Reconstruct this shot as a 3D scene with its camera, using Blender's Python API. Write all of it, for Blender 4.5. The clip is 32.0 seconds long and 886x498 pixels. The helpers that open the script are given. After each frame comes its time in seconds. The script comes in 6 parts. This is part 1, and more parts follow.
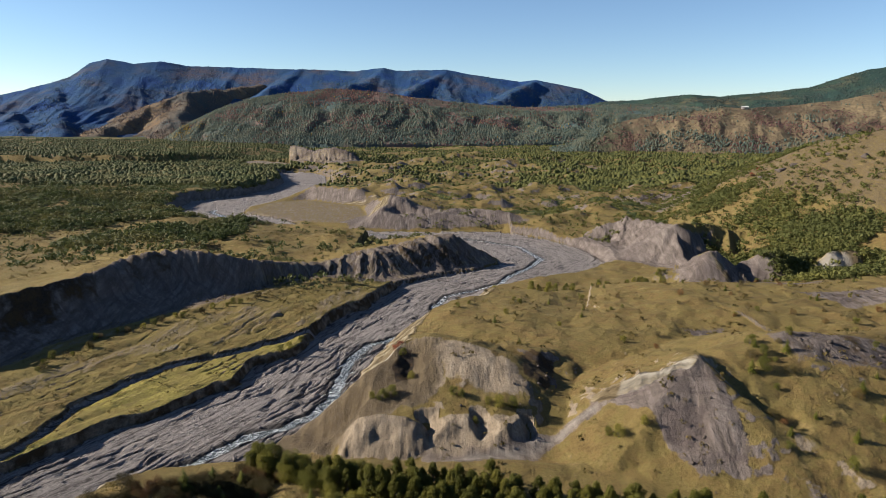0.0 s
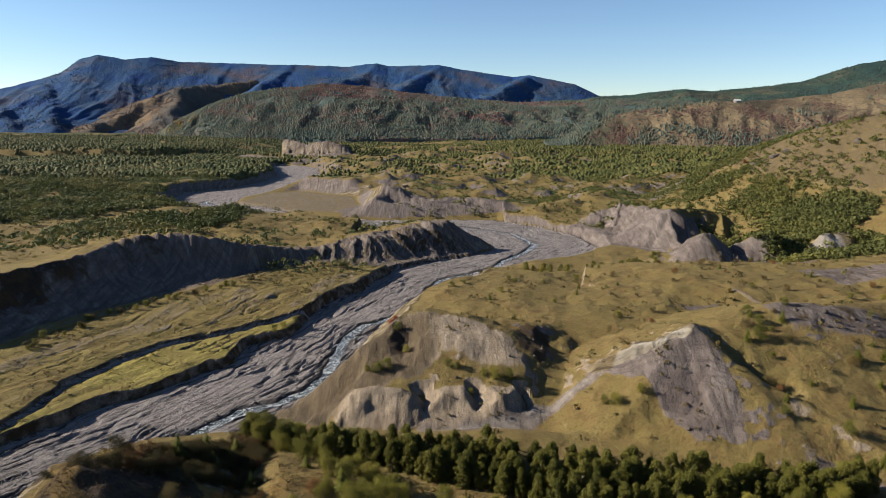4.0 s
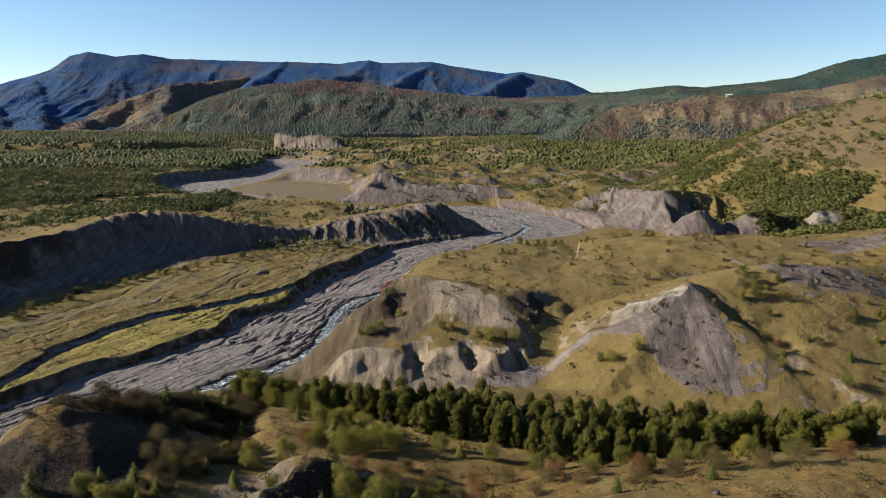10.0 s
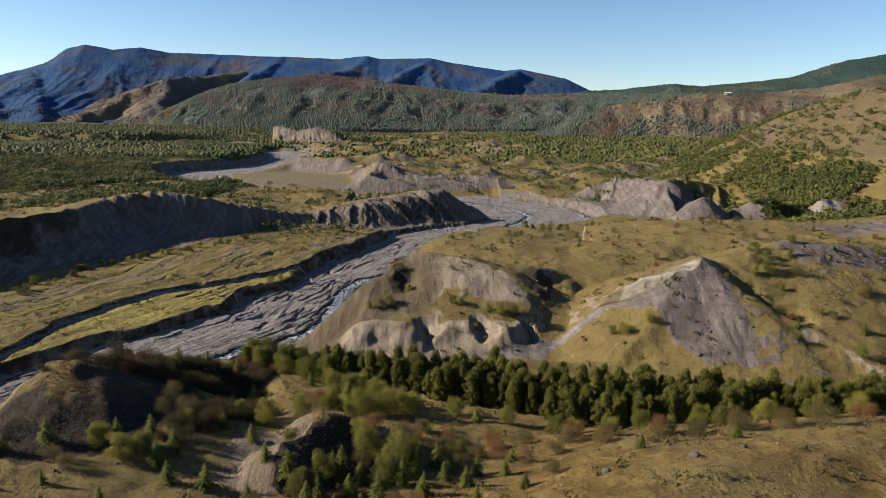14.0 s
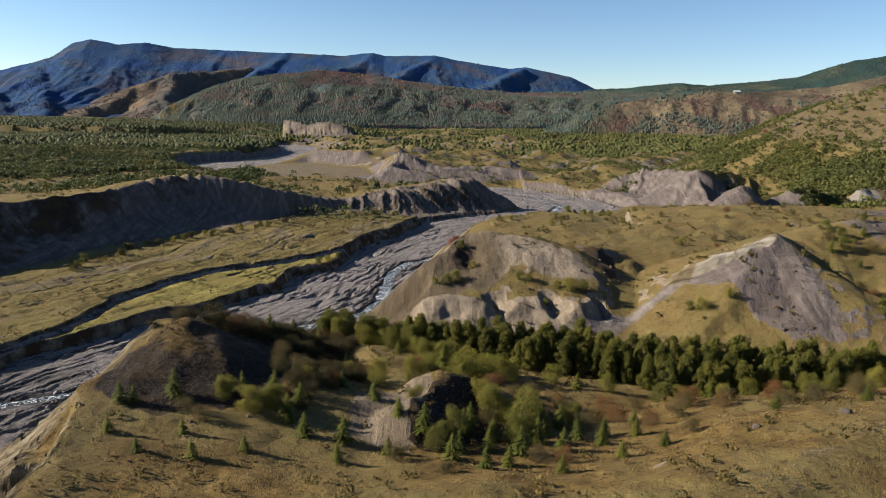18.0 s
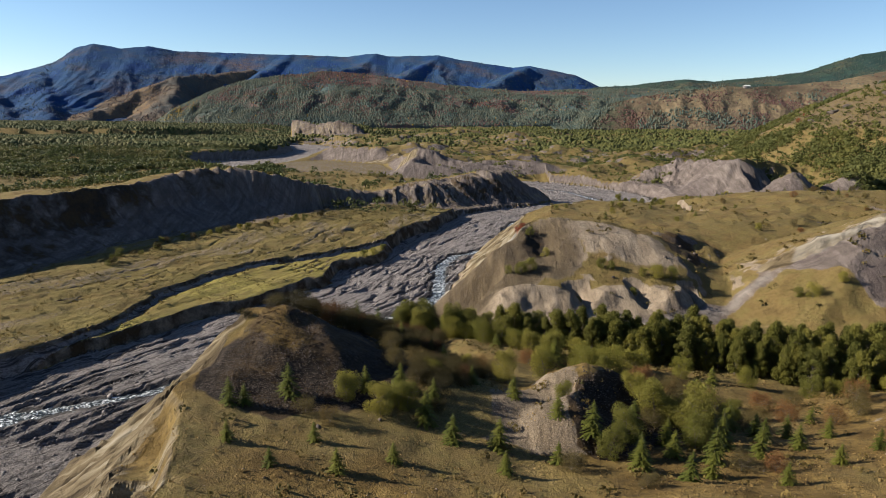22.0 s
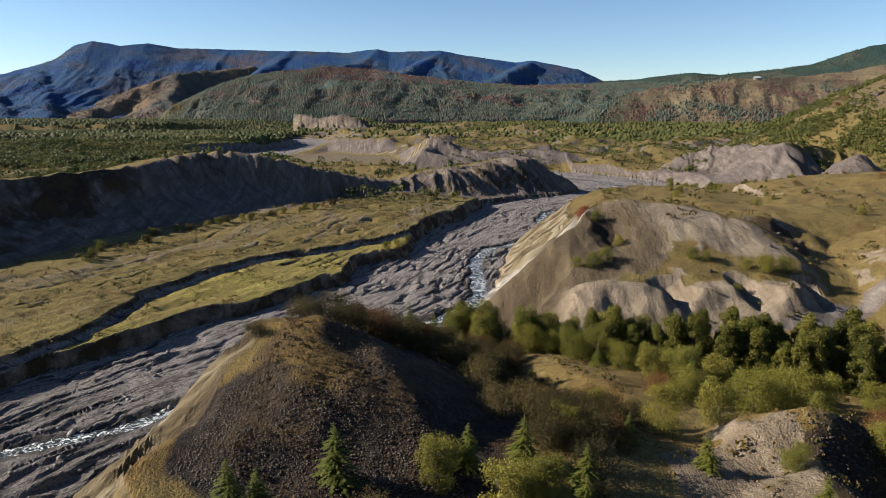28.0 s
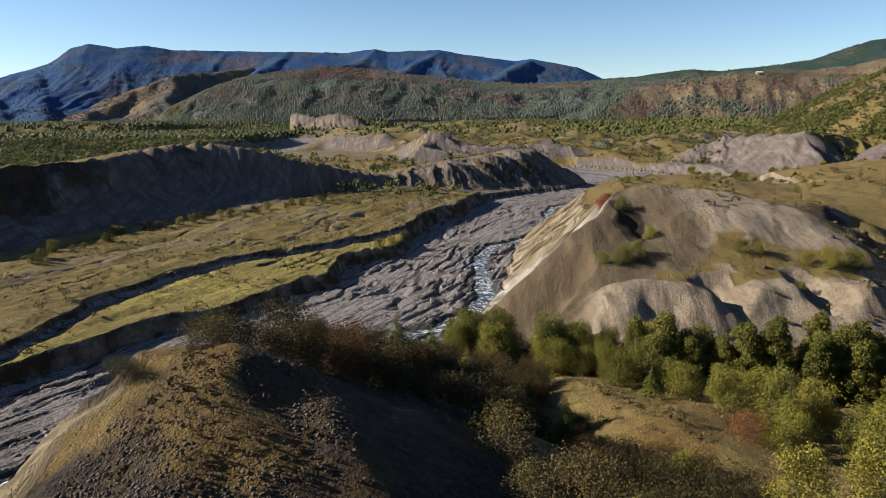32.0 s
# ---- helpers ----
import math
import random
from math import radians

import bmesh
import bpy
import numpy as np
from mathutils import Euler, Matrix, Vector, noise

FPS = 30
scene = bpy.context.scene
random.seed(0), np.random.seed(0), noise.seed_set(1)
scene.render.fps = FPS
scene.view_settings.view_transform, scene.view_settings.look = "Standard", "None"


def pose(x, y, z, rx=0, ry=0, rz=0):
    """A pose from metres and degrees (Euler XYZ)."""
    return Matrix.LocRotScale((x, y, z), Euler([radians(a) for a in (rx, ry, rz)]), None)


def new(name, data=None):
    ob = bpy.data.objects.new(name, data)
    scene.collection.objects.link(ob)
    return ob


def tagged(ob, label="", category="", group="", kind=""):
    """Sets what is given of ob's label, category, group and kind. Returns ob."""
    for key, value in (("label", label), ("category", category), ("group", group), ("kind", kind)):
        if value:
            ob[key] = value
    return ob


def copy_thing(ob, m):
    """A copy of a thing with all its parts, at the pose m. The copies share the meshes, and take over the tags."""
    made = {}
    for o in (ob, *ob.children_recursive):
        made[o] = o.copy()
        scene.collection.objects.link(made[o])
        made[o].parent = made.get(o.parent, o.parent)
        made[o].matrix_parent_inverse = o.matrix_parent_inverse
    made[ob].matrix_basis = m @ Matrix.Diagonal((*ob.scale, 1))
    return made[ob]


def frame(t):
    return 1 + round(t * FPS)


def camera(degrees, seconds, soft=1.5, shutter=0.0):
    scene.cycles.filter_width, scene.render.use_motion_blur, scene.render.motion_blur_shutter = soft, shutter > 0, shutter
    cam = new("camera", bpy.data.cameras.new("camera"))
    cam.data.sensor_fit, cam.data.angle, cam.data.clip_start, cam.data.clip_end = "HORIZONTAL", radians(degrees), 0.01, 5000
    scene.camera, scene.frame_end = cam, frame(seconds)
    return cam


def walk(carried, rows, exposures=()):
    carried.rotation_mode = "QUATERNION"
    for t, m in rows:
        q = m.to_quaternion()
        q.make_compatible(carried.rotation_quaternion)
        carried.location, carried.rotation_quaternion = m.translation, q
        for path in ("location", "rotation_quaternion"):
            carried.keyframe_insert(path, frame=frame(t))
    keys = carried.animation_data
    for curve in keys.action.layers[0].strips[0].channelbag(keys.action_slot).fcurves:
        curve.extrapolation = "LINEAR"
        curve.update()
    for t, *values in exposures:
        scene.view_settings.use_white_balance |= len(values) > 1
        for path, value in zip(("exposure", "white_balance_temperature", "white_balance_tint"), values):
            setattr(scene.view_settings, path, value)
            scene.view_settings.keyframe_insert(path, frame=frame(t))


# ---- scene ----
cam = camera(67.7, 32.0, soft=0.6)
METRES, EYE, TILT, LEAN, TURN = 130.0, 96.5, -11.4, -0.6, 0.0
ROWS = [
    (0.0, 0.0, 0.0, 0.0, 0.0, 0.0, -0.0),
    (0.5, 0.0002, 0.0018, -0.0069, -0.09, -0.21, -0.02),
    (1.0, -0.0001, 0.002, -0.0137, -0.17, -0.23, -0.0),
    (1.5, -0.0008, 0.0032, -0.0206, -0.24, -0.24, 0.05),
    (2.0, -0.0009, 0.0039, -0.0275, -0.31, -0.24, 0.09),
    (2.5, -0.0015, 0.0051, -0.0347, -0.37, -0.25, 0.13),
    (3.0, -0.002, 0.0058, -0.0418, -0.45, -0.25, 0.18),
    (3.5, -0.0023, 0.007, -0.0489, -0.5, -0.26, 0.21),
    (5.5, -0.003, 0.0117, -0.0771, -0.73, -0.33, 0.33),
    (6.0, -0.003, 0.0133, -0.084, -0.79, -0.32, 0.34),
    (6.5, -0.003, 0.0149, -0.0911, -0.84, -0.34, 0.37),
    (7.0, -0.003, 0.0162, -0.0979, -0.89, -0.35, 0.37),
    (7.5, -0.003, 0.0176, -0.1047, -0.93, -0.36, 0.39),
    (8.0, -0.0031, 0.019, -0.1114, -0.98, -0.37, 0.42),
    (8.5, -0.0032, 0.0206, -0.1184, -1.01, -0.37, 0.42),
    (9.0, -0.0031, 0.0219, -0.1253, -1.06, -0.38, 0.43),
    (9.5, -0.0034, 0.0235, -0.1322, -1.1, -0.38, 0.43),
    (10.0, -0.0034, 0.0246, -0.1394, -1.14, -0.39, 0.46),
    (10.5, -0.0034, 0.0263, -0.1458, -1.18, -0.41, 0.49),
    (11.0, -0.0037, 0.0275, -0.1529, -1.22, -0.41, 0.5),
    (11.5, -0.0038, 0.0286, -0.1595, -1.25, -0.41, 0.52),
    (12.0, -0.0038, 0.03, -0.166, -1.28, -0.39, 0.48),
    (12.5, -0.0066, 0.0313, -0.1727, -1.36, -0.47, 0.23),
    (13.0, -0.0135, 0.033, -0.179, -1.4, -0.53, 0.18),
    (13.5, -0.0228, 0.0346, -0.1859, -1.44, -0.56, 0.08),
    (14.0, -0.0343, 0.0364, -0.1926, -1.46, -0.58, -0.03),
    (14.5, -0.0477, 0.0382, -0.1993, -1.48, -0.59, -0.13),
    (16.5, -0.1155, 0.0474, -0.2258, -1.42, -0.66, -0.44),
    (17.0, -0.1361, 0.0498, -0.2316, -1.39, -0.63, -0.51),
    (17.5, -0.1568, 0.0528, -0.238, -1.38, -0.69, -0.49),
    (18.0, -0.1777, 0.0576, -0.2437, -1.38, -0.69, -0.49),
    (18.5, -0.1985, 0.0651, -0.2489, -1.37, -0.67, -0.48),
    (19.0, -0.2189, 0.0747, -0.2536, -1.36, -0.65, -0.47),
    (19.5, -0.239, 0.0868, -0.2579, -1.34, -0.63, -0.44),
    (20.0, -0.2584, 0.1008, -0.2618, -1.31, -0.6, -0.39),
    (20.5, -0.2765, 0.117, -0.2653, -1.27, -0.6, -0.26),
    (21.0, -0.2926, 0.1351, -0.2683, -1.22, -0.6, -0.08),
    (21.5, -0.3058, 0.1545, -0.2709, -1.18, -0.6, 0.09),
    (22.0, -0.3165, 0.1746, -0.2737, -1.15, -0.61, 0.21),
    (22.5, -0.3253, 0.1953, -0.2761, -1.13, -0.63, 0.32),
    (23.0, -0.3322, 0.2153, -0.2782, -1.11, -0.65, 0.43),
    (23.5, -0.3383, 0.2372, -0.2806, -1.1, -0.67, 0.51),
    (24.0, -0.3434, 0.2593, -0.283, -1.08, -0.7, 0.58),
    (24.5, -0.3477, 0.2816, -0.2854, -1.07, -0.71, 0.63),
    (26.5, -0.3716, 0.3703, -0.2946, -1.1, -0.83, 0.27),
    (27.0, -0.38, 0.3918, -0.2941, -1.07, -0.85, 0.35),
    (27.5, -0.3872, 0.4127, -0.2918, -1.04, -0.84, 0.45),
    (28.0, -0.3927, 0.4339, -0.2902, -1.01, -0.84, 0.57),
    (28.5, -0.3968, 0.4552, -0.2911, -1.0, -0.83, 0.7),
    (29.0, -0.3991, 0.477, -0.2928, -0.98, -0.83, 0.82),
    (29.5, -0.3999, 0.4987, -0.2939, -0.96, -0.82, 0.9),
    (30.0, -0.3994, 0.52, -0.2945, -0.96, -0.81, 0.97),
    (30.5, -0.3979, 0.5415, -0.2954, -0.96, -0.8, 1.04),
    (31.0, -0.3955, 0.5628, -0.2965, -0.97, -0.8, 1.09),
    (31.5, -0.3924, 0.5844, -0.298, -0.98, -0.81, 1.15),
    (32.0, -0.3889, 0.606, -0.2998, -0.99, -0.8, 1.16),
]
walk(cam, [(t, pose(0, 0, EYE, TILT, LEAN, TURN) @ pose(METRES * x, METRES * y, METRES * z, 90 + pitch, roll, yaw)) for t, x, y, z, yaw, pitch, roll in ROWS],
     exposures=[(0.0, 1.33), (32.0, 1.33)])

# ---- world, sun, exposure ----
SUN_ELEV, SUN_TURN = 25.0, 86.0      # degrees above the horizon; bearing left of straight ahead
sun_dir = Vector((-math.cos(radians(SUN_ELEV)) * math.sin(radians(SUN_TURN)),
                  math.cos(radians(SUN_ELEV)) * math.cos(radians(SUN_TURN)), math.sin(radians(SUN_ELEV))))
sun_data = bpy.data.lights.new("sun", "SUN")
sun_data.energy, sun_data.angle, sun_data.color = 5.0, radians(0.5), (1.0, 0.885, 0.74)
sun = new("sun", sun_data)
sun.rotation_euler = (-sun_dir).to_track_quat("-Z", "Y").to_euler()
world = bpy.data.worlds.new("sky")
scene.world = world
world.use_nodes = True
wn = world.node_tree
sky = wn.nodes.new("ShaderNodeTexSky")
sky.sky_type, sky.sun_disc = "NISHITA", False
sky.sun_elevation, sky.sun_rotation = radians(SUN_ELEV), radians(-SUN_TURN)
sky.altitude, sky.air_density, sky.dust_density, sky.ozone_density = 1300, 0.95, 0.0, 3.5
wn.links.new(sky.outputs[0], wn.nodes["Background"].inputs[0])
wn.nodes["Background"].inputs[1].default_value = 0.056


# ---- numeric noise ----
_rng = np.random.default_rng(7)
_perm = _rng.permutation(512)
_ang = _rng.uniform(0, 2 * np.pi, 512)
_gx, _gy = np.cos(_ang), np.sin(_ang)


def perlin(x, y, seed=0):
    xi, yi = np.floor(x).astype(np.int64), np.floor(y).astype(np.int64)
    xf, yf = x - xi, y - yi
    u, v = xf * xf * xf * (xf * (xf * 6 - 15) + 10), yf * yf * yf * (yf * (yf * 6 - 15) + 10)

    def corner(dx, dy):
        h = _perm[(_perm[(xi + dx + seed * 57) & 511] + yi + dy) & 511]
        return _gx[h] * (xf - dx) + _gy[h] * (yf - dy)
    a, b, c, d = corner(0, 0), corner(1, 0), corner(0, 1), corner(1, 1)
    return 1.5 * ((a + u * (b - a)) + v * ((c + u * (d - c)) - (a + u * (b - a))))


def fbm(x, y, size, octaves=4, seed=0, rough=0.5):
    """Cloudy noise from about -1 to 1, whose largest lumps are size metres."""
    total, amp, f = 0.0, 1.0, 1.0 / size
    for o in range(octaves):
        total = total + amp * perlin(x * f, y * f, seed + o)
        amp, f = amp * rough, f * 2.03
    return total


def ridged(x, y, size, octaves=3, seed=0):
    total, amp, f = 0.0, 1.0, 1.0 / size
    for o in range(octaves):
        total = total + amp * (1 - 2 * np.abs(perlin(x * f, y * f, seed + o)))
        amp, f = amp * 0.5, f * 2.1
    return total


def step(a, b, x):
    t = np.clip((x - a) / (b - a), 0, 1)
    return t * t * (3 - 2 * t)


def smax(a, b, k):
    h = np.clip(0.5 + 0.5 * (a - b) / k, 0, 1)
    return b + (a - b) * h + k * h * (1 - h)


def smin(a, b, k):
    return -smax(-a, -b, k)


def along(X, Y, pts):
    """Distance to a line of points (plus: on the left of its way), the values carried by the points, and metres along."""
    pts = np.asarray(pts, float)
    best = np.full(X.shape, 1e18)
    sign = np.ones(X.shape)
    vals = [np.zeros(X.shape) for _ in range(pts.shape[1] - 2)]
    run = np.zeros(X.shape)
    lean = np.zeros(X.shape)
    way = 0.0
    for p, q in zip(pts[:-1], pts[1:]):
        ex, ey = q[0] - p[0], q[1] - p[1]
        ll = ex * ex + ey * ey
        t = np.clip(((X - p[0]) * ex + (Y - p[1]) * ey) / ll, 0, 1)
        dx, dy = X - p[0] - t * ex, Y - p[1] - t * ey
        d2 = dx * dx + dy * dy
        near = d2 < best
        best = np.where(near, d2, best)
        cross = (ex * (Y - p[1]) - ey * (X - p[0])) / math.sqrt(ll)
        sign = np.where(near, np.sign(cross + 1e-12), sign)
        lean = np.where(near, cross / (np.sqrt(d2) + 1e-9), lean)
        for k in range(len(vals)):
            vals[k] = np.where(near, p[2 + k] + t * (q[2 + k] - p[2 + k]), vals[k])
        run = np.where(near, way + t * math.sqrt(ll), run)
        way += math.sqrt(ll)
    along.lean = lean
    return np.sqrt(best) * sign, vals, run


def inside(X, Y, pts):
    """Signed distance to a closed outline: plus inside."""
    pts = [tuple(p) for p in pts] + [tuple(pts[0])]
    d, _, inside.run = along(X, Y, pts)
    odd = np.zeros(X.shape, bool)
    for (ax, ay), (bx, by) in zip(pts[:-1], pts[1:]):
        if ay != by:
            odd ^= ((ay > Y) != (by > Y)) & (X < (bx - ax) * (Y - ay) / (by - ay) + ax)
    return np.where(odd, np.abs(d), -np.abs(d))


# ---- the plan of the valley ----
RIVER = [(-97, 20), (-98, 60), (-97, 85), (-97, 107), (-94, 125), (-88, 148), (-70, 160), (-53, 172), (-47, 184), (-40, 199),
         (-35, 212), (-31, 230), (-27, 250), (-20, 276), (4, 297), (14, 330), (24, 358), (50, 374), (78, 388), (112, 429), (106, 486),
         (84, 530), (50, 566), (9, 566), (-40, 562), (-75, 567), (-123, 588), (-165, 640), (-206, 672), (-212, 712),
         (-187, 830), (-169, 973), (-207, 1168), (-245, 1235), (-290, 1240), (-300, 1210), (-245, 1028),
         (-236, 928), (-255, 824), (-292, 765), (-278, 674), (-236, 620), (-180, 584), (-129, 566), (-60, 540), (0, 500),
         (40, 452), (38, 432), (22, 412), (-4, 392), (-23, 369), (-30, 350), (-38, 321), (-50, 304), (-55, 278), (-57, 257), (-63, 250),
         (-72, 241), (-73, 224), (-82, 209), (-92, 196), (-103, 185), (-112, 170), (-119, 160), (-128, 146), (-145, 120), (-160, 80), (-170, 20)]
STRIP = [(-135, 135), (-124, 158), (-118, 176), (-117, 197), (-111, 212), (-101, 232), (-84, 246), (-66, 265), (-53, 281), (-49, 306),
         (-37, 322), (-28, 350), (-22, 372)]
WALL_FOOT = [(-196, 124, 8), (-176, 176, 8), (-157, 223, 8.5), (-152, 241, 8.5), (-145, 259, 8.5), (-133, 274, 8), (-119, 296, 8), (-100, 322, 7), (-88, 344, 6),
             (-68, 360, 4), (-28, 362, 3), (2, 388, 1), (26, 410, 0.5), (40, 434, 0.5), (44, 446, 0)]
WALL_TOP = [(-230, 130, 25), (-203, 190, 25.5), (-176, 240, 26.5), (-164, 262, 26.5), (-156, 290, 26.5), (-155, 312, 28), (-139, 328, 29.5), (-121, 333, 27), (-100, 346, 20),
            (-81, 370, 13.5), (-70, 382, 11.5), (-50, 401, 15), (-30, 418, 15.5), (-8, 433, 19), (6, 440, 19), (24, 440, 9), (36, 441, 3.5)]
FLOW = [(-160, 60), (-128, 120), (-96, 165), (-62, 222), (-38, 290), (-8, 355), (50, 415), (84, 460), (60, 520), (-60, 560), (-180, 620), (-245, 700), (-225, 900)]
STREAM = [(-150, 60, 2.8), (-136, 112, 2.8), (-119, 129, 2.8), (-98, 140, 2.6), (-84, 156, 2.6), (-74, 165, 2.4), (-66, 174, 3), (-58, 186, 3.5), (-49, 192, 3), (-41, 202, 3.5),
          (-37, 216, 3.5), (-37, 235, 3.5), (-36, 253, 3), (-31, 268, 3), (-22, 276, 3), (-9, 292, 2.5), (-2, 302, 3), (-4, 326, 2.5), (3, 350, 2.5),
          (19, 363, 2), (35, 380, 2.5), (42, 399, 3), (59, 427, 3), (70, 454, 4), (60, 500, 3), (20, 535, 3), (-60, 552, 3), (-130, 578, 3),
          (-200, 630, 4), (-240, 680, 4), (-240, 760, 4), (-215, 860, 4)]
# ridges of the east bank: x, y, height; slope on the left and on the right of their way; rounding
RIDGES = [
    ([(-2, 206, 25.8), (9, 203, 25), (18, 198.5, 23)], 0.42, 0.42, 5.0),
    ([(18, 198.5, 22.6), (25, 190, 18.5), (28, 179, 13)], 0.8, 0.42, 1.5),
    ([(-4, 206, 26), (-14, 206, 24.8), (-23, 197, 15.5), (-31, 187, 6), (-36, 180, 3)], 0.42, 0.55, 1.2),
    ([(-14, 204, 24), (-13.5, 197, 22), (-14, 190, 18), (-16, 184, 13)], 1.0, 0.5, 0.6),
    ([(22, 207, 22.5), (34, 206, 21.5), (42, 204, 16)], 0.3, 0.75, 1.5),
    ([(71.6, 171, 33.3), (63, 170.8, 30), (55, 172.8, 26.8), (48, 176, 21.4), (41, 174, 14.5), (37, 171, 11)], 0.63, 0.36, 0.7),
    ([(71.6, 171, 33.3), (79, 160.5, 26.6), (93, 146, 18.5), (106, 130, 13)], 0.42, 0.6, 0.8),
    ([(84, 180, 31.5), (102, 186, 35), (118, 186, 34), (142, 196, 32), (200, 200, 38), (260, 190, 42)], 0.4, 0.46, 4.0),
    ([(-66, 106, 27.4), (-63.5, 102.5, 30), (-60, 101, 30.6), (-55.7, 97.8, 28.4)], 0.62, 0.40, 0.8),
    ([(-55.7, 97.8, 28.2), (-53.8, 91, 24.8), (-51.5, 84, 21)], 0.8, 0.3, 0.4),
    ([(-62, 105, 29), (-61, 115, 25.5), (-54, 125, 19), (-49, 136, 12.5), (-45, 150, 6)], 0.5, 0.74, 2.0),
    ([(-65.5, 97, 27), (-67.8, 85, 26), (-65.3, 77, 26), (-63, 68, 26), (-58, 45, 27)], 0.16, 2.5, 1.0),
    ([(-12, 98, 21), (-17, 97, 23), (-21, 96, 24.4), (-22.5, 91.5, 22.4), (-24.2, 86.6, 24.2), (-25.5, 79, 18.2)], 0.66, 0.7, 0.3),
    ([(-36, 142, 11.4), (-34, 132, 14), (-30, 121, 16), (-26, 112, 16.5), (-24, 102, 17)], 0.3, 0.45, 2.0),
    ([(-8, 46, 30), (14, 61, 27.4), (33, 73, 28), (60, 84, 26), (95, 92, 24), (150, 95, 27)], 0.42, 0.2, 3.0),
    ([(-22, 60, 25.8), (-15, 62, 26)], 0.5, 0.3, 1.5),
    ([(127, 352, 15), (142, 345, 26), (152, 352, 24)], 0.5, 0.62, 0.8),
    ([(158, 350, 18), (173, 351, 25), (186, 352, 22), (200, 356, 20)], 0.5, 0.62, 0.8),
    ([(104, 505, 4), (124, 505, 14), (141, 499, 21.8), (149, 470, 24), (155, 432, 27.6), (173, 448, 27), (200, 448, 22), (226, 440, 14)], 0.4, 0.72, 0.3),
    ([(155, 432, 27), (150, 410, 17), (148, 385, 10)], 0.8, 0.8, 0.5),
    ([(141, 499, 24), (135, 484, 16.5), (126, 462, 5)], 0.9, 0.9, 0.3),
    ([(173, 448, 27.5), (169, 430, 19), (164, 408, 7)], 0.95, 0.6, 0.3),
    ([(149, 470, 25.5), (142, 448, 15), (136, 430, 6)], 0.95, 0.6, 0.3),
    ([(196, 448, 23), (190, 428, 15), (184, 410, 8)], 0.95, 0.6, 0.3),
    ([(262, 665, 12), (300, 658, 40), (327, 620, 67), (332, 560, 81), (338, 500, 91), (372, 440, 102), (400, 400, 106), (415, 330, 100), (380, 240, 70)], 0.5, 0.56, 14.0),
    ([(203, 350, 19), (213, 354, 27), (221, 356, 25), (232, 354, 24)], 0.5, 0.9, 0.8),
    ([(-96, 606, 2), (-74, 628, 13), (-58, 642, 23), (-42, 632, 20), (-26, 618, 11), (8, 610, 10), (40, 602, 8), (75, 590, 4)], 0.15, 0.62, 1.0),
    ([(-120, 760, 2), (-86, 735, 10), (-50, 745, 8), (30, 780, 6)], 0.2, 0.5, 2.0),
    ([(-425, 1480, 6), (-370, 1470, 27), (-318, 1440, 31), (-272, 1400, 22), (-232, 1380, 31), (-196, 1355, 27), (-168, 1330, 6)], 0.15, 0.75, 2.0),
]


def hummocks(X, Y):
    """Small hills of old slide debris on the far plain."""
    lump = np.clip(fbm(X, Y, 75, 3, 26) + 0.05, 0, 1)
    return (9 * lump + 2.2 * np.clip(fbm(X, Y, 27, 3, 27), 0, 1) + 3 * fbm(X, Y, 210, 2, 29)) * step(520, 640, Y) * (1 - step(1500, 1900, Y))


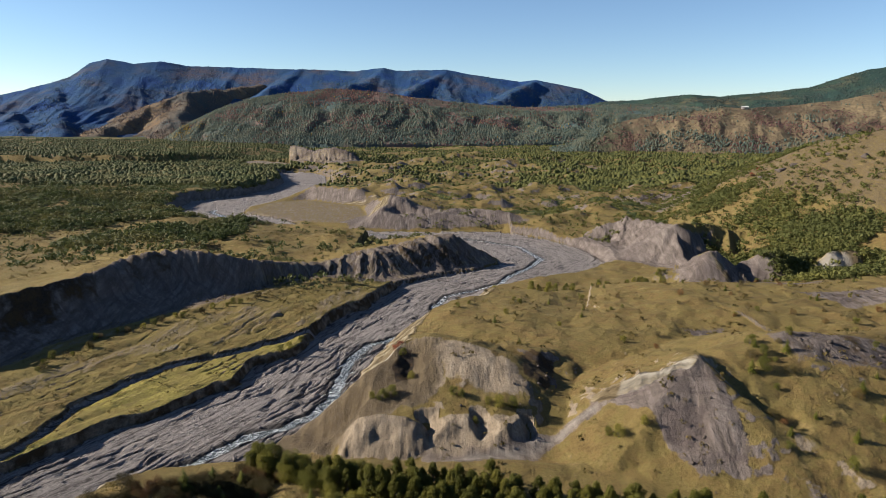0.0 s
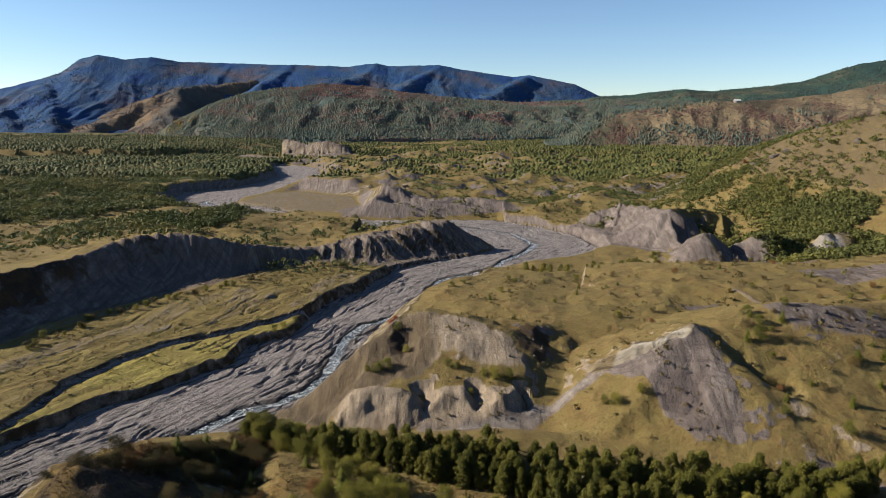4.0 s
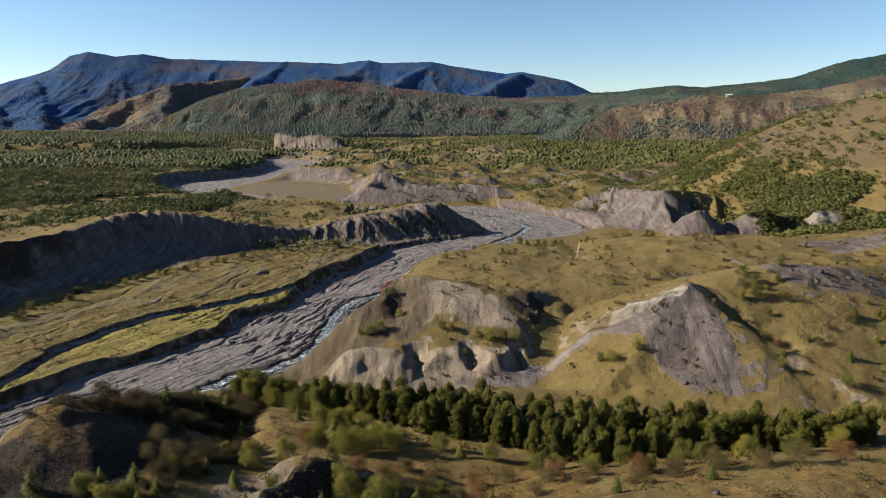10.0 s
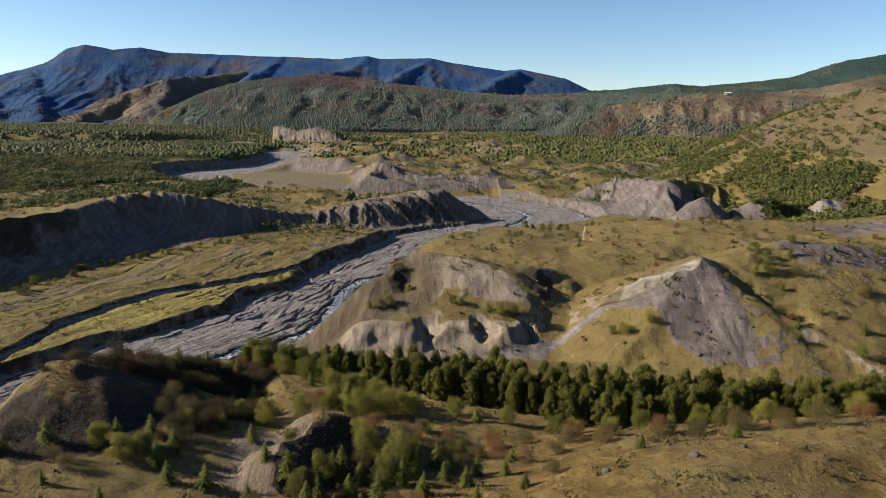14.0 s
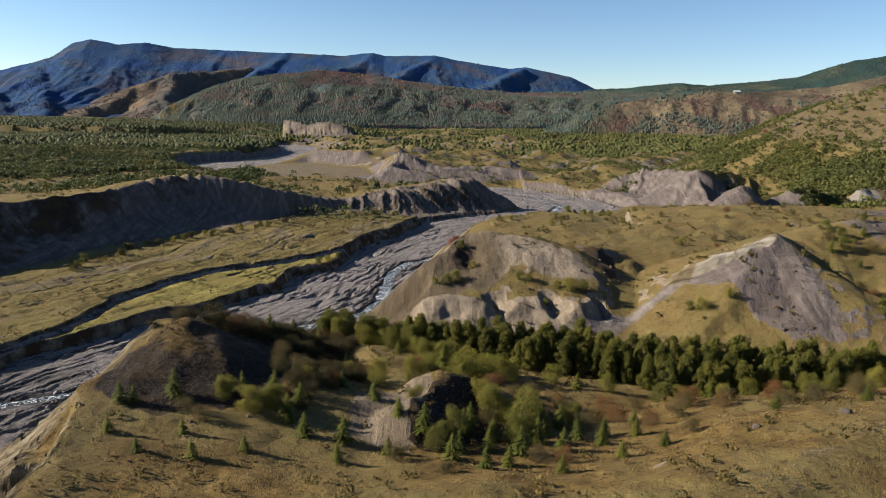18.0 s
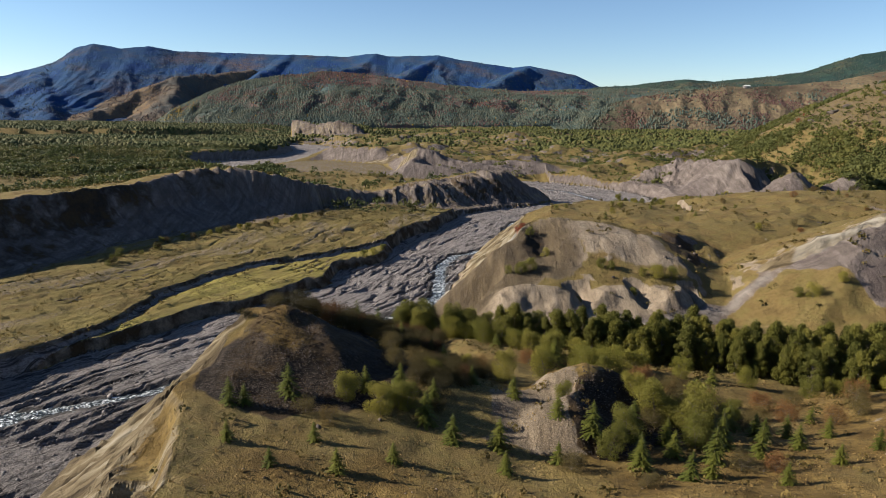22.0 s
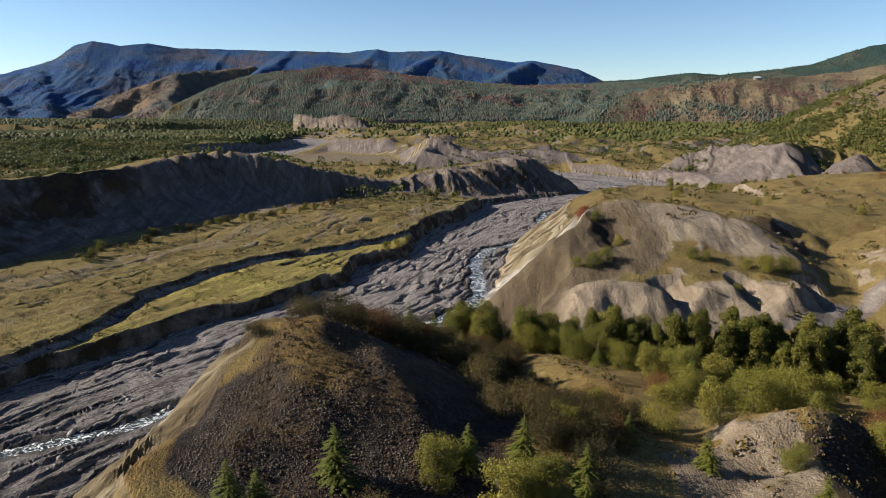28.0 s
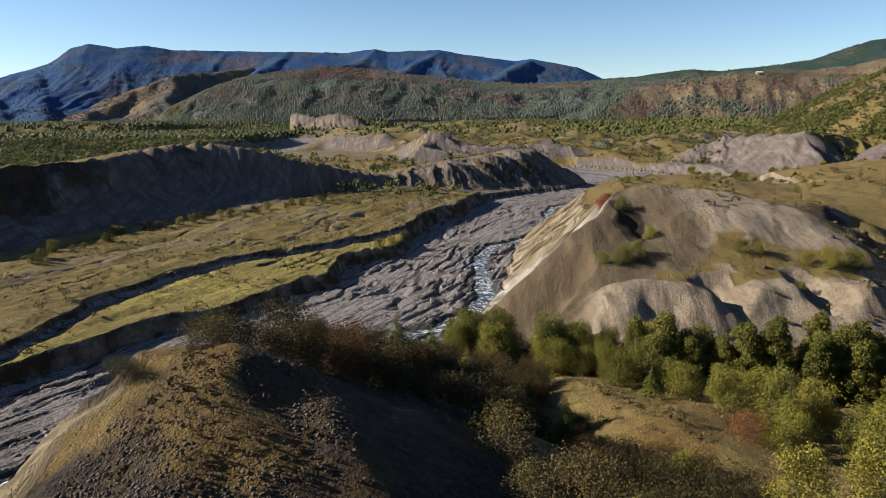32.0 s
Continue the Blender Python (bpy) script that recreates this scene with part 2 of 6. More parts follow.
def valley(X, Y):
    """Heights of the ground, and what covers it: a dict of weights from 0 to 1."""
    wob = 1.6 * fbm(X, Y, 14, 3, 11)
    XX, YY = X + 1.4 * fbm(X, Y, 11, 3, 3), Y + 1.4 * fbm(X, Y, 11, 3, 5)
    river = inside(XX, YY, RIVER)
    shore_run = inside.run
    bed = -0.012 * np.clip(Y - 320, 0, 1300)
    out = np.clip(-river, 0, None)

    # east bank
    east = 11.0 + 12.5 * np.clip((113 - Y) / 47, 0, 1.35)
    east = np.where(Y > 150, 11 - 3.5 * step(150, 162, Y) + 8.5 * step(178, 215, Y), east)
    meadow, (mz,), _ = along(X, Y, [(20, 285, 20), (45, 232, 20), (75, 240, 21), (105, 262, 24.5), (170, 262, 23.5), (260, 250, 28)])
    east = smax(east, mz - 0.13 * (np.sqrt(meadow ** 2 + 400) - 20) - 0.35 * np.clip(212 - Y, 0, 60), 2.0)
    east = east + np.clip(X - 90, 0, 400) * 0.035 * step(60, 140, Y) - 9 * step(285, 345, Y) * (1 - step(60, 300, X - 60))
    east = np.where(Y > 330, smin(east, 6 + np.clip(X - 150, 0, 400) * 0.06, 6), east)
    east = east + step(165, 205, X) * step(300, 340, Y) * (0.10 * np.clip(X - 165, 0, 120) + 3.0 * fbm(X, Y, 55, 3, 39))
    far = 4 - np.clip(Y - 700, 0, 2200) * np.clip(0.009 - X * 0.000013, 0.001, 0.014) + 5 * fbm(X, Y, 130, 4, 21) + 3.0 * np.clip(ridged(X, Y, 60, 2, 25), 0, 1)
    far = far + hummocks(X, Y)
    east = east + (far - east) * step(470, 620, Y)
    east = east + 0.8 * fbm(X, Y, 26, 3, 31) + step(205, 230, Y) * (1.5 * fbm(X, Y, 44, 4, 33) + 0.55 * ridged(X, Y, 30, 3, 37))
    for pts, sl, sr, r in RIDGES:
        reach = (max(p[2] for p in pts) + 25) / min(sl, sr) + 20
        near = ((X > min(p[0] for p in pts) - reach) & (X < max(p[0] for p in pts) + reach)
                & (Y > min(p[1] for p in pts) - reach) & (Y < max(p[1] for p in pts) + reach))
        if not near.any():
            continue
        high, start = np.full(int(near.sum()), -1e3), 0.0
        for line in [pts] if r == 0.7 else [[p, q] for p, q in zip(pts[:-1], pts[1:])]:
            d, (z,), run = along(XX[near], YY[near], line)
            run, start = run + start, start + math.hypot(line[1][0] - line[0][0], line[1][1] - line[0][1])
            slope = 0.5 * (sl + sr) + 0.5 * (sl - sr) * along.lean
            if r == 0.7:
                z = z + np.where(run > 5, 0.7 * perlin(run / 2.2, 0 * run, 6), 0) - step(0.2, 2.4, d) * step(3, 9, run) * (1 - step(29, 35, run)) * (2.4 + 1.2 * perlin(run / 2.4, d / 9.0, 12) + 2.6 * np.abs(perlin(run / 1.5, d / 12.0, 13)))
            if pts[0][1] > 300 and r < 2.5:
                z = z + 2.6 * perlin(run / 15.0, 0 * run, 6) + 1.2 * perlin(run / 5.5, 0 * run, 7)
            h = z - slope * (np.sqrt(d * d + r * r) - r)
            if r < 2.5 and pts[0][1] > 300:
                h = h - np.clip(np.abs(d) * 0.45, 0, 7.0) * (1.3 * np.abs(perlin(run / 9.0 + 0.01 * d, d / 70.0, 9)) + 0.8 * np.abs(perlin(run / 3.6, d / 40.0, 10)))
            high = np.maximum(high, h)
        east[near] = smax(east[near], high, 0.8)
    gd, _, _ = along(XX, YY, [(75, 170), (82, 162), (88, 156)])
    east = east - 2.4 * np.exp(-(gd / 3.0) ** 2)
    gd, _, _ = along(XX, YY, [(38, 203), (36, 192), (33, 181), (31, 173)])
    east = east - 1.3 * np.exp(-(gd / 4.5) ** 2)
    east = east - 3.4 * np.exp(-(((X + 9.2) / 3.4) ** 2 + ((Y - 193) / 7) ** 2))
    # the bench and the three knobs below the dome
    for x0, x1, yk, zk in ((-20, -10.5, 168.5, 14.9), (0.8, 6, 170.5, 14.2), (15.5, 18.5, 169.6, 14.2)):
        d, _, run = along(XX, YY, [(x0, yk), (x1, yk + 0.5)])
        d = np.clip(np.abs(d) - 1.3, 0, None)
        h = zk - 0.86 * (np.sqrt(d * d + 0.6) - 0.77) * (1 + 0.05 * perlin(X / 1.6, Y / 14, 4)) + 0.3 * perlin(X / 3, Y / 3, 6)
        east = smax(east, h, 0.4)
    for x0, x1 in ((-3.2, -6.0), (11.6, 10.4), (25.0, 22.8)):
        gd, _, grun = along(XX, YY, [(x0, 163), (x1, 181)])
        cut = smin(east, 8.2 + 0.30 * grun + np.where(gd > 0, 1.5, 0.8) * np.clip(np.abs(gd) - 0.3, 0, 400), 0.5)
        east = east + (cut - east) * (1 - step(10.5, 13, grun)) * step(1.0, 5.0, grun)
    # banks down to the river: steep where it cuts the hills
    shore = step(148, 160, Y) * (1 - step(180, 192, Y)) * (1 - step(14, 34, out))
    bank = np.where(Y < 150, 1.12, np.where(Y < 290, 0.95, np.where(Y < 372, 1.0, np.where(X > 60, 1.15, 0.5))))
    ribs = (np.clip(1.35 - ridged(shore_run + 0.35 * out, out * 0.06, 7, 2, 41), 0, 3) * 1.7 + np.clip(1.3 - ridged(shore_run + 0.35 * out, out * 0.06, 3.2, 2, 43), 0, 3) * 0.8) * step(1.0, 8, out) * (1 - step(144, 154, Y) * (1 - step(192, 202, Y))) * (1 - step(16, 24, out) * step(140, 150, Y))
    limit = bed + 0.3 + out * (bank * (1 - shore) + 0.17 * shore) - ribs * np.where(Y < 150, 0.3, 1.0) * np.where(Y < 300, 1.0, np.where(Y < 372, 0.5, 0.0))
    ed, (ez,), erun = along(XX, YY, [(-52, 10, 27), (-58.5, 45, 26.5), (-61.3, 59, 26), (-63.3, 68, 26), (-65.7, 77, 26.2), (-68.4, 85, 26), (-67.4, 90, 27.4), (-65.8, 97, 29), (-64.6, 103, 30), (-68, 112, 25), (-76, 126, 15), (-84, 140, 9)])
    lean = erun + 0.3 * ed + 0.8 * fbm(X, Y, 6, 2, 44)
    buttress = 3.4 * np.abs(perlin(lean / 5.2, ed / 60, 45)) + 2.6 * np.abs(perlin(lean / 2.4, ed / 50, 46)) + 1.1 * np.abs(perlin(lean / 1.1, ed / 30, 47))
    edge = np.where(ed > 0, ez - 0.84 * ed - 0.9 * buttress * step(0.0, 2.2, ed) * (1 - 0.4 * step(12, 26, ed)), ez - 2.0 * ed)
    limit = np.where(Y < 150, smin(limit, edge, 0.4), limit)
    east_z = smin(east, limit, 0.6)
    cliff = step(-1.5, 0.6, east - limit) * (1 - step(144, 152, Y) * (1 - step(188, 197, Y - 0.25 * (X + 40)))) * step(0.5, 2.0, out) * (1 - step(330, 380, Y))

    # west bank: terrace in two steps, the long wall, the plateau
    strip, _, _ = along(XX, YY, STRIP)
    foot, (fz,), frun = along(XX, YY, WALL_FOOT)
    top, (tz,), trun = along(X + 0.6 * wob, Y + 0.6 * wob, WALL_TOP)
    tz = tz + 0.9 * perlin(trun / 7.0, 0 * trun, 65) + 0.5 * perlin(trun / 4.0, 0 * trun, 66) * step(150, 200, trun)
    tz = tz - 2.2 * np.abs(perlin(trun / 5.5, 0 * trun, 67)) * step(140, 200, trun)
    ribbed = 0.35 + 0.65 * step(-125, -95, X)
    fd_t, _, fr_t = along(X, Y, FLOW)
    west_of_strip = step(-0.35, 0.5, strip)
    terrace = 3.7 + 0.02 * out + 0.28 * fbm(fr_t / 5.0, fd_t, 5.0, 3, 53) + 0.16 * np.floor(3 * fbm(fr_t / 6.0, fd_t, 7.0, 4, 55)) / 1.5 + west_of_strip * (1.4 + np.clip(strip, 0, 40) * 0.06) + 0.25 * fbm(X, Y, 9, 3, 51)
    t_crack = 1 - step(0.015, 0.07, np.abs(perlin(fr_t / 50.0, (fd_t + 1.0 * fbm(X, Y, 8, 3, 86)) / 8.0, 92)))
    terrace = terrace - 0.6 * t_crack * step(0.0, 0.3, fbm(X, Y, 36, 2, 94))
    terrace = terrace - 0.7 * np.exp(-((strip + 1.3) / 0.8) ** 2) * (1 - step(255, 275, Y))
    f, g = np.abs(foot), np.abs(top)
    rise = f / (f + g + 1e-6)
    flutes = ridged(frun + 2.0 * fbm(X, Y, 18, 2, 63), 4 * rise, 6.5, 3, 61)
    prof = 0.62 * rise + 0.38 * step(0.55, 1.0, rise) ** 1.3 + 0.15 * ribbed * (flutes - 0.6) * step(0.1, 0.5, rise) * (1 - step(0.93, 1.0, rise))
    sheer = 0.22 * rise + 0.78 * step(0.22, 0.8, rise) + 0.12 * (flutes - 0.6) * step(0.1, 0.4, rise) * (1 - step(0.9, 1.0, rise))
    prof = prof + (sheer - prof) * step(-120, -92, X)
    face = fz + (tz - fz) * prof
    back = tz - 0.11 * g - 3.0 * step(2, 30, g) + 1.4 * fbm(X, Y, 38, 4, 71) * step(0, 15, g)
    back = smax(back, 7 + 3.5 * fbm(X, Y, 60, 4, 75), 4)
    back = back + (3 - np.clip(Y - 700, 0, 2200) * np.clip(0.009 - X * 0.000013, 0.001, 0.014) + 4 * fbm(X, Y, 150, 4, 77) - back) * step(560, 800, Y - 0.5 * (X + 100))
    back = np.where((X > -60) & (Y > 430), smin(back, tz - 0.22 * g, 2), back)
    back = back + 6 * step(640, 720, Y) * (1 - step(1050, 1300, Y)) * step(2, 14, out)
    scarp, _, _ = along(X + 12 * fbm(X, Y, 60, 2, 78), Y + 12 * fbm(X, Y, 60, 2, 79), [(-1300, 1230), (-776, 1345), (-600, 1390), (-480, 1530)])
    back = back + 15 * step(-9, 9, scarp) * (1 - step(-560, -430, X)) * step(1100, 1250, Y)
    on_top = top > 0
    on_face = (foot > 0) & ~on_top
    west = np.where(on_top, back, np.where(on_face, face, terrace))
    west = smin(west, bed + 0.2 + out * np.where(Y > 600, 1.4, np.where(Y > 440, 0.5, 2.4)), 0.3)

    # which side: the river itself parts them; far out the line runs on
    side, _, _ = along(X, Y, [(-130, -200), (-130, 60), (-112, 140), (-80, 180), (-50, 230), (-35, 280), (-15, 340), (10, 385), (70, 420), (80, 470),
                              (40, 530), (-60, 552), (-150, 600), (-240, 690), (-235, 800), (-205, 940), (-225, 1040), (-280, 1230), (-345, 1500), (-400, 4900)])
    land = np.where(side > 0, west, east_z)
    bar = inside(X, Y, [(-198, 655), (-137, 604), (-78, 592), (-70, 640), (-89, 724), (-163, 783), (-200, 749)])
    flat = step(-22, 4, bar)
    land = land * (1 - flat) + np.minimum(land, bed + 2.6 + 0.3 * fbm(X, Y, 20, 3, 35)) * flat

    # the gravel bed with its bars, runnels and the stream
    sx, (sw,), _ = along(X + 0.8 * fbm(X, Y, 7, 2, 13), Y + 0.8 * fbm(X, Y, 7, 2, 14), STREAM)
    fd, fr = fd_t, fr_t
    lay = 1.2 * fbm(fr / 8.0, fd + 0.05 * fr, 8.0, 4, 81) + 0.45 * fbm(fr / 6.0, fd, 2.6, 3, 83) + 0.4 * fbm(X, Y, 26, 4, 87)
    stair = (np.floor(lay * 3.5) + step(0.0, 0.22, lay * 3.5 - np.floor(lay * 3.5))) / 3.5
    warp = fd + 1.2 * fbm(X, Y, 9, 3, 82)
    crack = np.maximum(1 - step(0.03, 0.16, np.abs(perlin(fr / 42.0, warp / 6.5, 88))), 0.6 * (1 - step(0.05, 0.22, np.abs(perlin(fr / 24.0 + 9, warp / 3.4, 89)))))
    gravel = bed + 0.45 - 0.8 * crack * step(-0.3, 0.2, fbm(X, Y, 30, 2, 84)) + 0.25 * stair + 0.16 * fbm(X, Y, 2.2, 3, 85)
    chan = np.abs(sx) - 0.62 * sw
    gravel = np.where(Y < 700, np.minimum(gravel, bed - 0.75 + 0.55 * np.clip(chan + 1.2, 0, 30)), gravel)
    w = step(-0.4, 0.4, river)
    Z = land * (1 - w) + gravel * w

    # near surface roughness
    Z = Z + 0.10 * fbm(X, Y, 2.6, 3, 91) * (1 - step(300, 420, Y))
    Z = Z + 0.25 * (1 - w) * fbm(X, Y, 7, 3, 93) * (1 - step(300, 420, Y)) * (side <= 0)

    cover = {}
    cover["gravel"] = np.maximum(w, np.where((side > 0) & (out < 60) & (Y < 380), 0.8 * (step(-2.2, -1.6, strip) * (1 - step(-0.6, 0.8, strip))) + 0.5 * step(0.15, 0.6, fbm(X, Y * 0.7, 24, 4, 95) - 0.006 * np.abs(strip - 12)) * step(2, 8, strip) * (1 - step(20, 34, strip)), 0))
    cover["wet"] = w * np.maximum(1 - step(0.4, 2.2, chan), 0.42 * (1 - step(125, 185, Y))) * (Y < 700)
    cover["cliff"] = np.where(side > 0, 0, cliff)
    cover["wall"] = np.where((side > 0) & on_face & (out > 1.0), step(0.02, 0.12, rise), 0)
    # strip along the wall foot where the wall's shade is painted as scree
    cover["foot"] = np.where((side > 0) & (out > 4), 1 - step(2.0, 7.0, np.abs(foot)), 0)
    cover["green"] = np.where((side > 0) & ~on_face & ~on_top, (1 - west_of_strip) * 1.0 + 0.2 * west_of_strip, 0) * (1 - w)
    cover["u"], cover["v"] = fr / 8.0, fd
    cover["bank_u"] = np.where(side > 0, rise * 2.5, out / 9.0)
    cover["bank_v"] = np.where(side > 0, frun + 2 * fbm(X, Y, 18, 2, 63), shore_run)
    return Z, cover, side, out, river, strip


# ---- materials ----
def material(name):
    m = bpy.data.materials.new(name)
    m.use_nodes = True
    n = m.node_tree.nodes
    return m, m.node_tree, n["Principled BSDF"]


def node(tree, kind, **kw):
    n = tree.nodes.new(kind)
    for key, v in kw.items():
        if key in n.inputs:
            if isinstance(v, bpy.types.NodeSocket):
                tree.links.new(v, n.inputs[key])
            else:
                n.inputs[key].default_value = v
    return n


def noise_tex(tree, scale, detail=4.0, rough=0.55, vec=None, dist=0.0):
    n = node(tree, "ShaderNodeTexNoise", Scale=scale, Detail=detail, Roughness=rough, Distortion=dist)
    if vec is None:
        vec = node(tree, "ShaderNodeNewGeometry").outputs["Position"]
    tree.links.new(vec, n.inputs["Vector"])
    return n.outputs["Fac"]


def ramp(tree, fac, *stops):
    r = tree.nodes.new("ShaderNodeValToRGB")
    while len(r.color_ramp.elements) < len(stops):
        r.color_ramp.elements.new(0.5)
    for e, (p, c) in zip(r.color_ramp.elements, stops):
        e.position, e.color = p, (*c, 1)
    tree.links.new(fac, r.inputs[0])
    return r.outputs[0]


def mix(tree, fac, a, b, blend="MIX"):
    m = tree.nodes.new("ShaderNodeMix")
    m.data_type, m.blend_type = "RGBA", blend
    for i, v in ((0, fac), (6, a), (7, b)):
        if isinstance(v, bpy.types.NodeSocket):
            tree.links.new(v, m.inputs[i])
        else:
            m.inputs[i].default_value = v if i == 0 else (*v, 1)
    return m.outputs[2]


def calc(tree, op, a, b=0.0, clamp=False):
    m = tree.nodes.new("ShaderNodeMath")
    m.operation, m.use_clamp = op, clamp
    for i, v in ((0, a), (1, b)):
        if isinstance(v, bpy.types.NodeSocket):
            tree.links.new(v, m.inputs[i])
        else:
            m.inputs[i].default_value = v
    return m.outputs[0]


def paint(tree, bsdf, col, share=0.76):
    """Links a colour, dulled to the share of light that dry earth and leaves send back."""
    tree.links.new(mix(tree, 1.0, col, (share, share, share), "MULTIPLY"), bsdf.inputs["Base Color"])


def bump(tree, bsdf, height, strength, distance):
    b = node(tree, "ShaderNodeBump", Strength=strength, Distance=distance, Height=height)
    tree.links.new(b.outputs[0], bsdf.inputs["Normal"])


def ground_material():
    m, t, bsdf = material("valley_ground")
    za = t.nodes.new("ShaderNodeAttribute")
    za.attribute_name = "zone_a"
    zb = t.nodes.new("ShaderNodeAttribute")
    zb.attribute_name = "zone_b"
    sa, sb = t.nodes.new("ShaderNodeSeparateColor"), t.nodes.new("ShaderNodeSeparateColor")
    t.links.new(za.outputs["Color"], sa.inputs[0])
    t.links.new(zb.outputs["Color"], sb.inputs[0])
    n_big, n_mid, n_fine, n_grain = noise_tex(t, 0.03, 5), noise_tex(t, 0.22, 5, 0.62), noise_tex(t, 1.3, 5, 0.65), noise_tex(t, 6.0, 3, 0.6)
    fl = t.nodes.new("ShaderNodeAttribute")
    fl.attribute_name = "flow"
    streak = noise_tex(t, 0.6, 7, 0.7, fl.outputs["Vector"])
    bk = t.nodes.new("ShaderNodeAttribute")
    bk.attribute_name = "bank"
    groove = noise_tex(t, 0.42, 6, 0.66, bk.outputs["Vector"])
    zc = t.nodes.new("ShaderNodeAttribute")
    zc.attribute_name = "zone_c"
    sc = t.nodes.new("ShaderNodeSeparateColor")
    t.links.new(zc.outputs["Color"], sc.inputs[0])
    fall = node(t, "ShaderNodeMapping", Vector=node(t, "ShaderNodeNewGeometry").outputs["Position"], Scale=(1.0, 0.16, 0.16))
    slide = noise_tex(t, 0.5, 6, 0.65, fall.outputs[0])
    # dry autumn grass with green and bare brown patches
    grass = ramp(t, n_mid, (0.3, (0.098, 0.066, 0.023)), (0.45, (0.170, 0.119, 0.043)), (0.56, (0.145, 0.116, 0.037)), (0.72, (0.275, 0.200, 0.090)))
    grass = mix(t, ramp(t, n_big, (0.42, (0, 0, 0)), (0.62, (0.7, 0.7, 0.7))), grass, (0.142, 0.114, 0.037))
    grass = mix(t, ramp(t, n_fine, (0.50, (0, 0, 0)), (0.62, (0.55, 0.55, 0.55))), grass, (0.075, 0.050, 0.018))
    grass = mix(t, ramp(t, n_grain, (0.48, (0, 0, 0)), (0.66, (0.45, 0.45, 0.45))), grass, (0.29, 0.215, 0.11))
    ochre = ramp(t, n_mid, (0.32, (0.078, 0.048, 0.013)), (0.5, (0.158, 0.102, 0.030)), (0.7, (0.25, 0.172, 0.060)))
    ochre = mix(t, ramp(t, n_fine, (0.48, (0, 0, 0)), (0.62, (0.6, 0.6, 0.6))), ochre, (0.062, 0.040, 0.014))
    grass = mix(t, za.outputs["Alpha"], grass, ochre)
    green = ramp(t, n_fine, (0.32, (0.155, 0.132, 0.034)), (0.5, (0.262, 0.226, 0.058)), (0.7, (0.35, 0.30, 0.092)))
    green = mix(t, ramp(t, streak, (0.5, (0, 0, 0)), (0.6, (0.55, 0.55, 0.55))), green, (0.15, 0.115, 0.055))
    col = mix(t, sb.outputs[1], grass, green)
    # undergrowth of the woods
    under = ramp(t, noise_tex(t, 0.12, 5, 0.7), (0.35, (0.022, 0.036, 0.012)), (0.52, (0.055, 0.068, 0.020)), (0.68, (0.11, 0.105, 0.032)))
    edge = calc(t, "ADD", sc.outputs[2], calc(t, "MULTIPLY", calc(t, "SUBTRACT", n_mid, 0.5), 0.9))
    col = mix(t, ramp(t, edge, (0.4, (0, 0, 0)), (0.62, (1, 1, 1))), col, under)
    # bare loose slopes, streaked down the fall line
    scree = ramp(t, slide, (0.34, (0.17, 0.134, 0.094)), (0.5, (0.27, 0.217, 0.156)), (0.66, (0.355, 0.293, 0.218)))
    mauve = ramp(t, slide, (0.34, (0.072, 0.060, 0.056)), (0.5, (0.140, 0.118, 0.110)), (0.66, (0.225, 0.194, 0.180)))
    mauve = mix(t, ramp(t, groove, (0.40, (0.7, 0.7, 0.7)), (0.52, (0, 0, 0))), mauve, (0.075, 0.058, 0.060))
    soil = ramp(t, slide, (0.34, (0.048, 0.034, 0.016)), (0.5, (0.082, 0.060, 0.030)), (0.66, (0.126, 0.094, 0.052)))
    scree = mix(t, sc.outputs[0], scree, mauve)
    scree = mix(t, sc.outputs[1], scree, soil)
    scree = mix(t, ramp(t, n_grain, (0.50, (0, 0, 0)), (0.62, (0.55, 0.55, 0.55))), scree, (0.075, 0.060, 0.050))
    scree = mix(t, ramp(t, n_grain, (0.36, (0.5, 0.5, 0.5)), (0.46, (0, 0, 0))), scree, (0.30, 0.255, 0.21))
    scree = mix(t, ramp(t, n_fine, (0.5, (0, 0, 0)), (0.66, (0.45, 0.45, 0.45))), scree, (0.085, 0.068, 0.055))
    edge = calc(t, "ADD", sa.outputs[1], calc(t, "MULTIPLY", calc(t, "SUBTRACT", n_fine, 0.5), 1.1))
    edge = calc(t, "ADD", edge, calc(t, "MULTIPLY", calc(t, "SUBTRACT", slide, 0.5), 0.8))
    col = mix(t, ramp(t, edge, (0.4, (0, 0, 0)), (0.68, (1, 1, 1))), col, scree)
    # pale ash and clay
    pale = ramp(t, groove, (0.40, (0.060, 0.045, 0.026)), (0.47, (0.135, 0.104, 0.060)), (0.54, (0.200, 0.162, 0.100)), (0.64, (0.32, 0.285, 0.215)))
    edge = calc(t, "ADD", sa.outputs[2], calc(t, "MULTIPLY", calc(t, "SUBTRACT", n_mid, 0.5), 1.1))
    col = mix(t, ramp(t, edge, (0.4, (0, 0, 0)), (0.65, (1, 1, 1))), col, pale)
    # dark rubble; the same colour paints shade on wall, scarps, flank and gullies
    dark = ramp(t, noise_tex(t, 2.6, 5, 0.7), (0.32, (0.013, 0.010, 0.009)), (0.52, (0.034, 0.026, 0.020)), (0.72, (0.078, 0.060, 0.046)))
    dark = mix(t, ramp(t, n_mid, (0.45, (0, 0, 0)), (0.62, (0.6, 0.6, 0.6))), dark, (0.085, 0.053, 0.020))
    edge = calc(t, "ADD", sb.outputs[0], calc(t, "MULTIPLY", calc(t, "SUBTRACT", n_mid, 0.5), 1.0))
